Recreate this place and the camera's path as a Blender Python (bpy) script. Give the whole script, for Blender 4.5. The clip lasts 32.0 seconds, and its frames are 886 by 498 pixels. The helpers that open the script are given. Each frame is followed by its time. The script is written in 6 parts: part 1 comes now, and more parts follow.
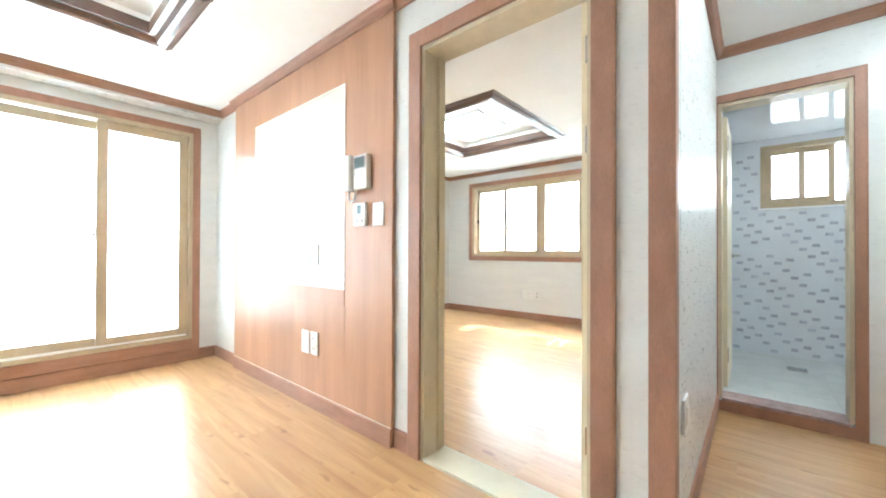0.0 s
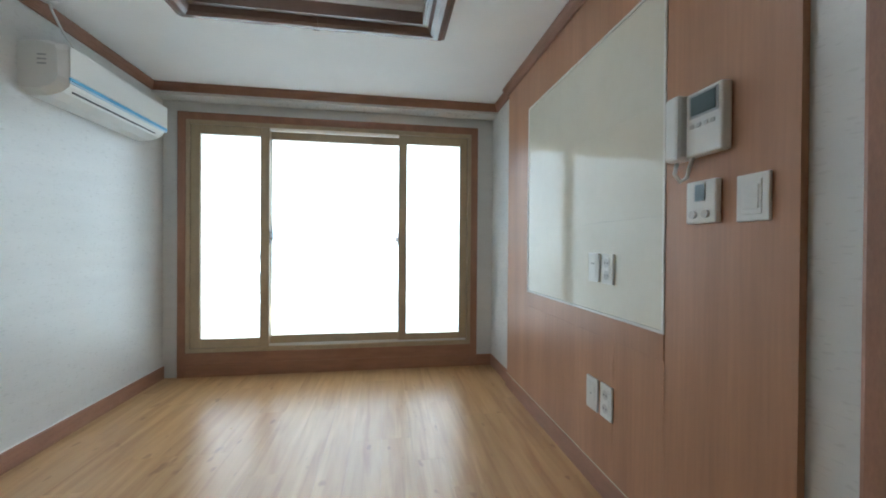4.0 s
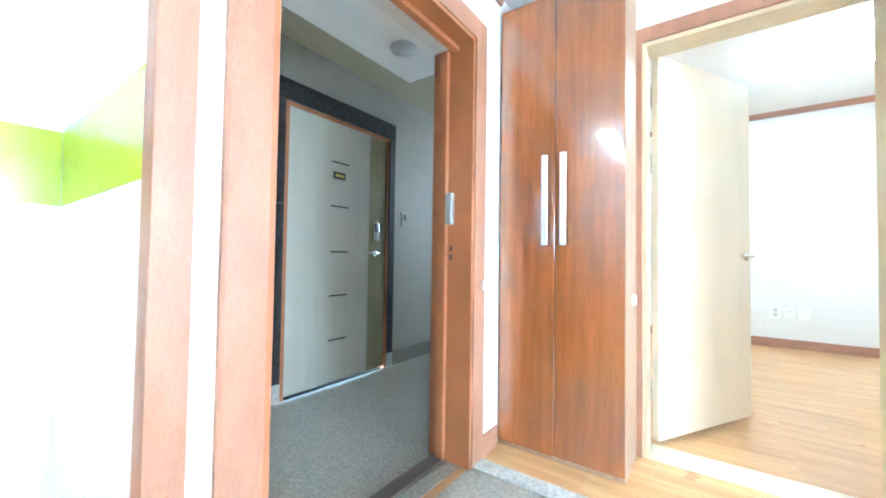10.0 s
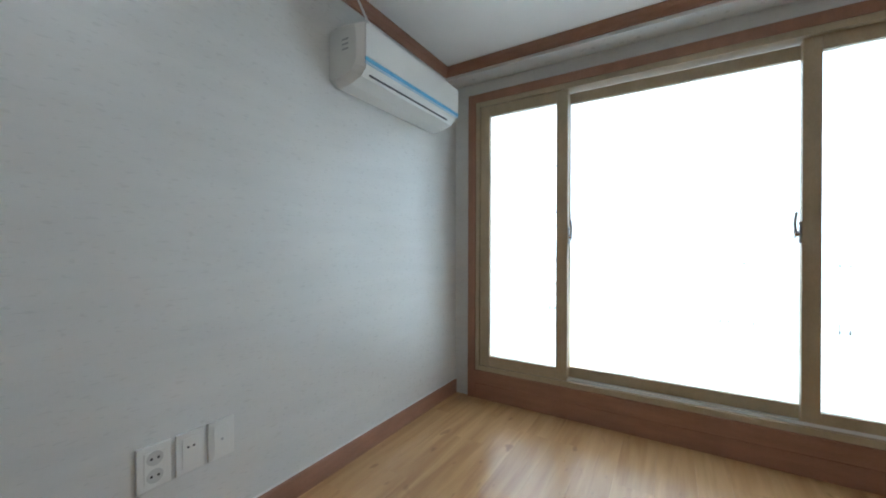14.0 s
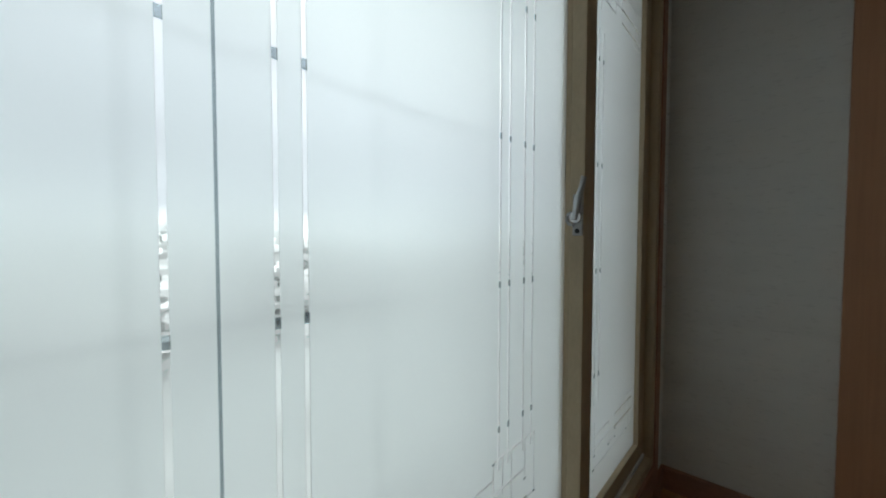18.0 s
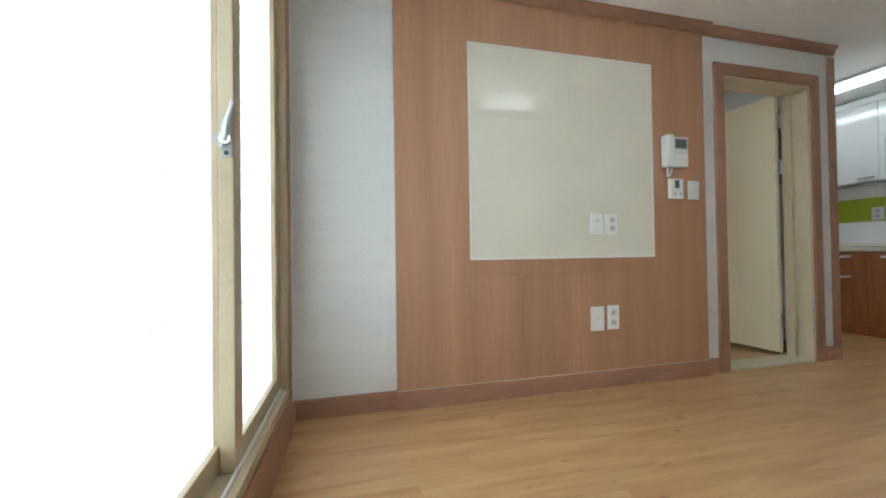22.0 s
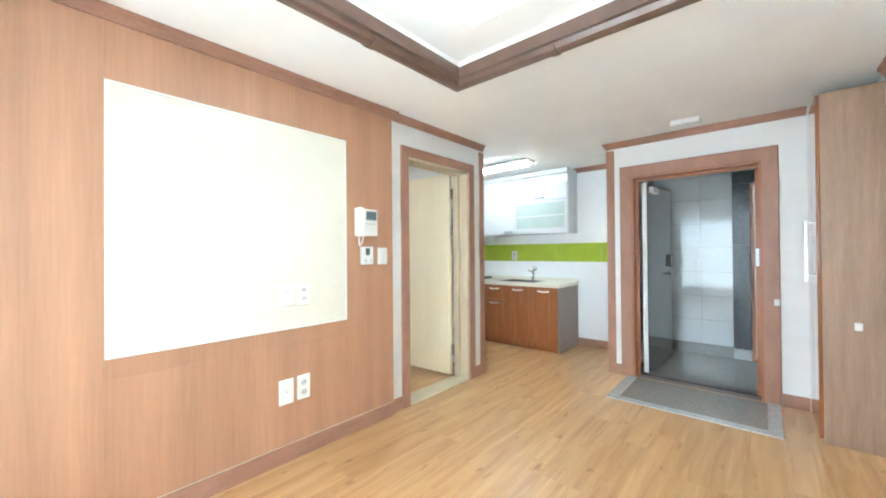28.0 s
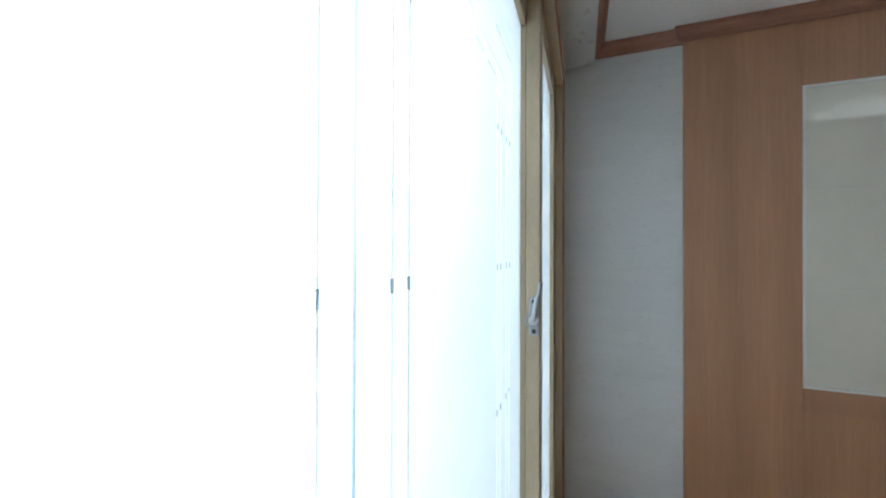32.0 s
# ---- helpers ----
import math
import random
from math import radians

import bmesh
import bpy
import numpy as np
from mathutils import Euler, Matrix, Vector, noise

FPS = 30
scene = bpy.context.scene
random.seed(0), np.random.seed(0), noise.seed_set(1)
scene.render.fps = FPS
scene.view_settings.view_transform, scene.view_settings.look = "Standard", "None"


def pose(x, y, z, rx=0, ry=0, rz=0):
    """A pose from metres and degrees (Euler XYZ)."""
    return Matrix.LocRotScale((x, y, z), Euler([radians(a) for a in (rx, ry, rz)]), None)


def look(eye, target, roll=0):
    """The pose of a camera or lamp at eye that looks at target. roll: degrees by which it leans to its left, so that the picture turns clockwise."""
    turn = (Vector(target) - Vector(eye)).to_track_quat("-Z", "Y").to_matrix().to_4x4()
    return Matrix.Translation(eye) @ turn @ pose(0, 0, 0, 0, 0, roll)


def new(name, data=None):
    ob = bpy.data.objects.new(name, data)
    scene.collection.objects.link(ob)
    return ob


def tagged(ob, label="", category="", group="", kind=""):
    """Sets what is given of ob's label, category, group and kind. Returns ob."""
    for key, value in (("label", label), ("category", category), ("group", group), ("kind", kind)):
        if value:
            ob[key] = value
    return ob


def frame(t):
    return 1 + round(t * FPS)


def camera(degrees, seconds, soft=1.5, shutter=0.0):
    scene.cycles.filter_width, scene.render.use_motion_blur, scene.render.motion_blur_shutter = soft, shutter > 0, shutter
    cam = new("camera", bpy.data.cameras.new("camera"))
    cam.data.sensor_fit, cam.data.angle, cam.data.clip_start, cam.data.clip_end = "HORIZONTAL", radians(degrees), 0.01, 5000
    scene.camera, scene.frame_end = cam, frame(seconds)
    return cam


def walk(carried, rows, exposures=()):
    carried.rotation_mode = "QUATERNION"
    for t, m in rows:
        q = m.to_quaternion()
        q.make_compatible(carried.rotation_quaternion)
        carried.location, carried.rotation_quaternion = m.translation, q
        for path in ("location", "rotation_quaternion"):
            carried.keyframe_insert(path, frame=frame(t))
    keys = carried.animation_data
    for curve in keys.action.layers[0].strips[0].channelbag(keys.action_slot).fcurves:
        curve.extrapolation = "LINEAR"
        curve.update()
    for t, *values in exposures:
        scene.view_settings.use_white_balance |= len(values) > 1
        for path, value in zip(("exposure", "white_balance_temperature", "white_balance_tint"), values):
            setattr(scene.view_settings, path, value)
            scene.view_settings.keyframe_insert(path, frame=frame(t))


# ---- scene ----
# camera and walk: seconds, eye, target, roll
cam = camera(100.6, 32.0, soft=1.9, shutter=0.0)
PATH = [
    (0, (1.459, -4.043, 1.026), (2.983, -2.749, 1.039), 0.2),
    (0.5, (1.39, -3.976, 1.008), (2.65, -2.424, 1.032), 0.5),
    (1, (1.379, -3.932, 0.998), (2.567, -2.324, 1.032), 0.8),
    (1.5, (1.444, -3.872, 0.998), (2.561, -2.213, 1.026), 0.4),
    (2, (1.522, -3.814, 1.005), (2.394, -2.014, 1.027), 0.4),
    (2.5, (1.584, -3.765, 1.004), (2.221, -1.869, 1.026), 0.5),
    (4.5, (1.83, -3.221, 1.108), (1.831, -1.221, 1.092), 0.5),
    (5, (1.839, -3.206, 1.034), (1.342, -1.269, 1.044), 0.7),
    (5.5, (1.868, -3.261, 1.018), (0.921, -1.5, 1.024), 0.2),
    (6, (1.842, -3.37, 1.012), (0.438, -1.946, 1.021), -0.4),
    (6.5, (1.773, -3.453, 1.009), (-0.018, -2.564, 1.037), -0.7),
    (7, (1.779, -3.428, 0.973), (-0.201, -3.145, 1.026), -0.2),
    (7.5, (1.84, -3.487, 0.96), (-0.15, -3.681, 1.0), -0.0),
    (8, (1.882, -3.567, 0.935), (-0.039, -4.124, 0.976), -0.2),
    (8.5, (1.991, -3.718, 0.937), (0.198, -4.603, 0.99), 0.0),
    (9, (2.076, -3.838, 0.947), (0.472, -5.032, 0.991), 0.4),
    (9.5, (2.097, -3.872, 0.95), (0.583, -5.178, 0.988), 0.6),
    (10, (2.048, -3.819, 0.947), (0.42, -4.979, 1.002), 0.8),
    (10.5, (1.955, -3.705, 0.954), (0.145, -4.552, 1.019), 0.6),
    (11, (1.828, -3.501, 1.005), (-0.113, -3.982, 1.033), 0.2),
    (11.5, (1.751, -3.278, 0.947), (-0.248, -3.257, 1.013), -1.4),
    (12, (1.73, -3.217, 0.933), (-0.148, -2.533, 1.015), -0.0),
    (12.5, (1.722, -3.08, 1.014), (0.153, -1.84, 1.053), 0.0),
    (13, (1.678, -2.971, 1.023), (0.37, -1.458, 1.05), 0.5),
    (13.5, (1.564, -2.705, 1.048), (0.376, -1.097, 1.066), 0.5),
    (15.5, (0.853, -1.485, 1.132), (0.374, 0.457, 1.117), 0.3),
    (15.7, (0.827, -1.358, 1.11), (0.438, 0.603, 1.116), 0.5),
    (16, (0.772, -1.135, 1.135), (0.636, 0.86, 1.1), 0.5),
    (16.3, (0.776, -0.964, 1.135), (0.831, 1.035, 1.095), 0.5),
    (16.5, (0.798, -0.848, 1.133), (0.961, 1.145, 1.094), 0.4),
    (17, (0.856, -0.61, 1.132), (1.314, 1.337, 1.119), 0.7),
    (17.5, (0.885, -0.475, 1.115), (1.864, 1.269, 1.098), 0.5),
    (18, (0.948, -0.354, 1.105), (2.428, 0.990, 1.033), 0.1),
    (18.5, (1.027, -0.266, 1.055), (2.839, 0.581, 1.03), -0.4),
    (19, (0.993, -0.24, 0.986), (2.968, 0.077, 1.011), 0.3),
    (19.5, (0.9, -0.267, 0.959), (2.881, -0.546, 0.992), -0.2),
    (20, (0.847, -0.278, 0.963), (2.809, -0.661, 1.01), -0.7),
    (20.5, (0.803, -0.255, 0.958), (2.786, -0.515, 0.998), -0.7),
    (21, (0.8, -0.219, 0.899), (2.789, -0.425, 0.936), -0.8),
    (21.5, (0.791, -0.233, 0.858), (2.776, -0.473, 0.889), -0.9),
    (22, (0.782, -0.3, 0.832), (2.725, -0.775, 0.857), -0.8),
    (22.5, (0.746, -0.404, 0.817), (2.586, -1.188, 0.836), -0.7),
    (23, (0.705, -0.522, 0.813), (2.368, -1.633, 0.836), -0.7),
    (23.5, (0.63, -0.615, 0.843), (2.046, -2.028, 0.843), -0.2),
    (24, (0.549, -0.695, 0.831), (1.725, -2.313, 0.842), -0.4),
    (24.5, (0.473, -0.757, 0.828), (1.418, -2.519, 0.843), -0.3),
    (25, (0.413, -0.802, 0.822), (1.137, -2.666, 0.84), -0.3),
    (25.5, (0.359, -0.846, 0.845), (0.872, -2.779, 0.854), -0.4),
    (27.5, (0.478, -0.767, 1.235), (1.446, -2.517, 1.244), -0.4),
    (28, (0.574, -0.701, 1.255), (1.89, -2.207, 1.27), -0.5),
    (28.5, (0.686, -0.59, 1.251), (2.307, -1.762, 1.281), -0.5),
    (29, (0.754, -0.428, 1.283), (2.63, -1.121, 1.317), -0.6),
    (29.5, (0.771, -0.311, 1.322), (2.758, -0.53, 1.352), -0.3),
    (30, (0.78, -0.224, 1.326), (2.78, -0.194, 1.354), -0.0),
    (30.5, (0.788, -0.205, 1.329), (2.759, 0.135, 1.353), 0.1),
    (31, (0.800, -0.174, 1.328), (2.718, 0.391, 1.3535), 0.2),
    (31.5, (0.812, -0.117, 1.339), (2.694, 0.559, 1.359), 0.3),
    (32, (0.825, -0.092, 1.346), (2.696, 0.614, 1.359), 0.2),
]
EXPOSURE = [(0, 3.3, 5720, 4), (1, 2.3, 5670, 3), (2, 1.55, 5570, 3), (2.5, 1.4, 5570, 3), (4.5, 0.85, 5670, 4), (5, 0.65, 5720, 4), (6, 0.78, 5820, 4), (7, 1.65, 6220, 9), (8, 2.9, 6220, 9), (9, 3.95, 5570, 3), (9.5, 4.2, 5170, -2), (10, 4.5, 5020, -2), (10.5, 4.5, 4920, -2), (11, 4.15, 4970, -2), (11.5, 3.65, 5220, 4), (12, 3.2, 5270, 4), (13, 2.08, 5320, 5), (15.5, -0.48, 6100, 5), (16, -0.68, 6200, 5), (17, -1.08, 6100, 5), (18, -1.27, 6350, 5), (19, -0.1, 6420, 6), (20, 0.85, 6120, 4), (21, 1.15, 6070, 4), (22, 1.57, 5920, 4), (23, 2.25, 6020, 9), (24, 2.7, 5870, 9), (25, 2.83, 5870, 9), (28, 3, 5620, 3), (29, 2.9, 5620, 3), (30, 1.95, 5720, 4), (31, 0.45, 5470, 5), (32, 0.5, 5520, 6)]
walk(cam, [(t, look(eye, target, roll)) for t, eye, target, roll in PATH], EXPOSURE)

# daylight
world = bpy.data.worlds.new("world")
scene.world = world
world.use_nodes = True
sky = world.node_tree.nodes.new("ShaderNodeTexSky")
sky.sky_type, sky.sun_disc = "NISHITA", False
sky.sun_elevation, sky.sun_rotation = radians(48), radians(84)
world.node_tree.nodes["Background"].inputs["Strength"].default_value = 0.10
world.node_tree.links.new(sky.outputs["Color"], world.node_tree.nodes["Background"].inputs["Color"])
sun = new("sun", bpy.data.lights.new("sun", "SUN"))
sun.data.energy, sun.data.angle, sun.data.color = 5.0, radians(0.5), (1.0, 0.95, 0.88)
sun.matrix_world = look((9, 0, 10), (9 - 0.94, -0.11, 10 - 1.055))

# ---- materials ----
def material(name, base, rough=0.5, metal=0.0, vary=0.10, scale=6.0, stretch=(1, 1, 1), bump=0.0, fine=180.0, coat=0.0, spec=0.5, two=None, jitter=0.0):
    """A painted, papered or wooden surface: a base colour with broad and fine variation and a fine relief."""
    m = bpy.data.materials.new(name)
    m.use_nodes = True
    nt = m.node_tree
    bsdf = nt.nodes["Principled BSDF"]
    bsdf.inputs["Roughness"].default_value = rough
    bsdf.inputs["Metallic"].default_value = metal
    bsdf.inputs["Coat Weight"].default_value = coat
    bsdf.inputs["Coat Roughness"].default_value = 0.06
    bsdf.inputs["Specular IOR Level"].default_value = spec
    co = nt.nodes.new("ShaderNodeTexCoord")
    mp = nt.nodes.new("ShaderNodeMapping")
    mp.inputs["Scale"].default_value = stretch
    nt.links.new(co.outputs["Object"], mp.inputs["Vector"])
    broad = nt.nodes.new("ShaderNodeTexNoise")
    broad.inputs["Scale"].default_value, broad.inputs["Detail"].default_value = scale, 5.0
    nt.links.new(mp.outputs["Vector"], broad.inputs["Vector"])
    small = nt.nodes.new("ShaderNodeTexNoise")
    small.inputs["Scale"].default_value, small.inputs["Detail"].default_value = fine, 3.0
    nt.links.new(mp.outputs["Vector"], small.inputs["Vector"])
    ramp = nt.nodes.new("ShaderNodeValToRGB")
    dark = tuple(c * (1 - vary) for c in base)
    lite = tuple(min(1.0, c * (1 + vary)) for c in (two or base))
    ramp.color_ramp.elements[0].color, ramp.color_ramp.elements[1].color = (*dark, 1), (*lite, 1)
    ramp.color_ramp.elements[0].position, ramp.color_ramp.elements[1].position = 0.3, 0.7
    nt.links.new(broad.outputs["Fac"], ramp.inputs["Fac"])
    last = ramp.outputs["Color"]
    mix = nt.nodes.new("ShaderNodeMix")
    mix.data_type, mix.blend_type = "RGBA", "OVERLAY"
    mix.inputs["Factor"].default_value = min(1.0, vary * 1.5)
    nt.links.new(last, mix.inputs["A"])
    nt.links.new(small.outputs["Fac"], mix.inputs["B"])
    last = mix.outputs["Result"]
    if jitter:
        info = nt.nodes.new("ShaderNodeObjectInfo")
        hsv = nt.nodes.new("ShaderNodeHueSaturation")
        rng = nt.nodes.new("ShaderNodeMapRange")
        rng.inputs["To Min"].default_value, rng.inputs["To Max"].default_value = 1 - jitter, 1 + jitter
        nt.links.new(info.outputs["Random"], rng.inputs["Value"])
        nt.links.new(rng.outputs["Result"], hsv.inputs["Value"])
        nt.links.new(last, hsv.inputs["Color"])
        last = hsv.outputs["Color"]
    nt.links.new(last, bsdf.inputs["Base Color"])
    if bump:
        bp = nt.nodes.new("ShaderNodeBump")
        bp.inputs["Strength"].default_value, bp.inputs["Distance"].default_value = bump, 0.002
        nt.links.new(small.outputs["Fac"], bp.inputs["Height"])
        nt.links.new(bp.outputs["Normal"], bsdf.inputs["Normal"])
    return m


def glass(name, rough, tint=(1, 1, 1), ior=1.45):
    m = bpy.data.materials.new(name)
    m.use_nodes = True
    bsdf = m.node_tree.nodes["Principled BSDF"]
    bsdf.inputs["Base Color"].default_value = (*tint, 1)
    bsdf.inputs["Roughness"].default_value = rough
    bsdf.inputs["Transmission Weight"].default_value = 1.0
    bsdf.inputs["IOR"].default_value = ior
    return m


def haze(m, share):
    """The milky part of a frosted film, which spreads light to all sides."""
    nt = m.node_tree
    milk = nt.nodes.new("ShaderNodeBsdfTranslucent")
    milk.inputs["Color"].default_value = (0.97, 0.96, 0.95, 1)
    mix = nt.nodes.new("ShaderNodeMixShader")
    mix.inputs["Fac"].default_value = share
    nt.links.new(nt.nodes["Principled BSDF"].outputs["BSDF"], mix.inputs[1])
    nt.links.new(milk.outputs["BSDF"], mix.inputs[2])
    nt.links.new(mix.outputs["Shader"], nt.nodes["Material Output"].inputs["Surface"])


def clear_line(name, tint, through_it=0.8):
    """A clear line cut through the frosted film: see-through, a little darker than the film."""
    m = bpy.data.materials.new(name)
    m.use_nodes = True
    nt = m.node_tree
    clear = nt.nodes.new("ShaderNodeBsdfTransparent")
    clear.inputs["Color"].default_value = (*tint, 1)
    mix = nt.nodes.new("ShaderNodeMixShader")
    mix.inputs["Fac"].default_value = through_it
    bsdf = nt.nodes["Principled BSDF"]
    bsdf.inputs["Base Color"].default_value = (0.42, 0.52, 0.56, 1)
    bsdf.inputs["Roughness"].default_value = 0.2
    nt.links.new(bsdf.outputs["BSDF"], mix.inputs[1])
    nt.links.new(clear.outputs["BSDF"], mix.inputs[2])
    nt.links.new(mix.outputs["Shader"], nt.nodes["Material Output"].inputs["Surface"])
    return m


def glow(name, color, strength):
    m = bpy.data.materials.new(name)
    m.use_nodes = True
    bsdf = m.node_tree.nodes["Principled BSDF"]
    bsdf.inputs["Base Color"].default_value = (0.8, 0.8, 0.8, 1)
    bsdf.inputs["Emission Color"].default_value = (*color, 1)
    bsdf.inputs["Emission Strength"].default_value = strength
    return m


def distance(name, strength):
    """The bright hazy view outside a window: pale ground and houses, a bright skyline, haze and white sky."""
    m = bpy.data.materials.new(name)
    m.use_nodes = True
    nt = m.node_tree
    nt.nodes.remove(nt.nodes["Principled BSDF"])
    em = nt.nodes.new("ShaderNodeEmission")
    co = nt.nodes.new("ShaderNodeTexCoord")
    sep = nt.nodes.new("ShaderNodeSeparateXYZ")
    rng = nt.nodes.new("ShaderNodeMapRange")
    rng.inputs["From Min"].default_value, rng.inputs["From Max"].default_value = -4.0, 8.0
    ramp = nt.nodes.new("ShaderNodeValToRGB")
    steps = ((0.0, (0.50, 0.53, 0.53)), (0.22, (0.49, 0.525, 0.53)), (0.27, (0.44, 0.46, 0.465)), (0.40, (0.48, 0.505, 0.51)), (0.425, (0.90, 0.97, 0.97)), (0.455, (0.87, 0.92, 0.97)), (0.47, (0.61, 0.65, 0.70)), (0.72, (0.77, 0.80, 0.87)), (0.82, (0.97, 1.0, 1.03)))
    el = ramp.color_ramp.elements
    el[0].position, el[1].position = 0.0, 1.0
    el[0].color, el[1].color = (*steps[0][1], 1), (0.95, 1.0, 1.05, 1)
    for p, c in steps[1:]:
        e = el.new(p)
        e.color = (*c, 1)
    nt.links.new(co.outputs["Object"], sep.inputs["Vector"])
    nt.links.new(sep.outputs["Z"], rng.inputs["Value"])
    nt.links.new(rng.outputs["Result"], ramp.inputs["Fac"])
    mp = nt.nodes.new("ShaderNodeMapping")
    mp.inputs["Scale"].default_value = (0.5, 0.5, 1.1)
    tx = nt.nodes.new("ShaderNodeTexNoise")
    tx.inputs["Scale"].default_value, tx.inputs["Detail"].default_value = 1.0, 3.0
    lev = nt.nodes.new("ShaderNodeMapRange")
    lev.inputs["From Min"].default_value, lev.inputs["From Max"].default_value = 0.3, 0.7
    lev.inputs["To Min"].default_value, lev.inputs["To Max"].default_value = 0.84, 1.14
    mul = nt.nodes.new("ShaderNodeMix")
    mul.data_type, mul.blend_type = "RGBA", "MULTIPLY"
    mul.inputs["Factor"].default_value = 1.0
    nt.links.new(co.outputs["Object"], mp.inputs["Vector"])
    nt.links.new(mp.outputs["Vector"], tx.inputs["Vector"])
    nt.links.new(tx.outputs["Fac"], lev.inputs["Value"])
    nt.links.new(ramp.outputs["Color"], mul.inputs["A"])
    nt.links.new(lev.outputs["Result"], mul.inputs["B"])
    last = mul.outputs["Result"]
    low = nt.nodes.new("ShaderNodeMapRange")
    low.inputs["From Min"].default_value, low.inputs["From Max"].default_value = 1.05, 1.45
    low.inputs["To Min"].default_value, low.inputs["To Max"].default_value = 1.0, 0.0
    nt.links.new(sep.outputs["Z"], low.inputs["Value"])
    yard = nt.nodes.new("ShaderNodeMapRange")
    yard.inputs["From Min"].default_value, yard.inputs["From Max"].default_value = -1.5, -0.7
    nt.links.new(sep.outputs["Z"], yard.inputs["Value"])
    built = nt.nodes.new("ShaderNodeMath")
    built.operation = "MULTIPLY"
    nt.links.new(low.outputs["Result"], built.inputs[0])
    nt.links.new(yard.outputs["Result"], built.inputs[1])
    for size, a, b in ((1.7, 0.45, 1.55), (5.0, 0.35, 1.55)):
        mq = nt.nodes.new("ShaderNodeMapping")
        mq.inputs["Scale"].default_value = (1.0, 1.0, 1.7)
        vo = nt.nodes.new("ShaderNodeTexVoronoi")
        vo.distance = "CHEBYCHEV"
        vo.inputs["Scale"].default_value = size
        sc = nt.nodes.new("ShaderNodeSeparateColor")
        lv = nt.nodes.new("ShaderNodeMapRange")
        lv.inputs["To Min"].default_value, lv.inputs["To Max"].default_value = a, b
        mm = nt.nodes.new("ShaderNodeMix")
        mm.data_type, mm.blend_type = "RGBA", "MULTIPLY"
        nt.links.new(co.outputs["Object"], mq.inputs["Vector"])
        nt.links.new(mq.outputs["Vector"], vo.inputs["Vector"])
        nt.links.new(vo.outputs["Color"], sc.inputs["Color"])
        nt.links.new(sc.outputs["Red"], lv.inputs["Value"])
        nt.links.new(built.outputs["Value"], mm.inputs["Factor"])
        nt.links.new(last, mm.inputs["A"])
        nt.links.new(lv.outputs["Result"], mm.inputs["B"])
        last = mm.outputs["Result"]
    side = nt.nodes.new("ShaderNodeMapRange")
    side.interpolation_type = "SMOOTHSTEP"
    side.inputs["From Min"].default_value, side.inputs["From Max"].default_value = -6.0, 9.0
    side.inputs["To Min"].default_value, side.inputs["To Max"].default_value = 0.82, 1.32
    nt.links.new(sep.outputs["X"], side.inputs["Value"])
    across = nt.nodes.new("ShaderNodeMix")
    across.data_type, across.blend_type = "RGBA", "MULTIPLY"
    across.inputs["Factor"].default_value = 1.0
    nt.links.new(last, across.inputs["A"])
    nt.links.new(side.outputs["Result"], across.inputs["B"])
    nt.links.new(across.outputs["Result"], em.inputs["Color"])
    em.inputs["Strength"].default_value = strength
    nt.links.new(em.outputs["Emission"], nt.nodes["Material Output"].inputs["Surface"])
    return m


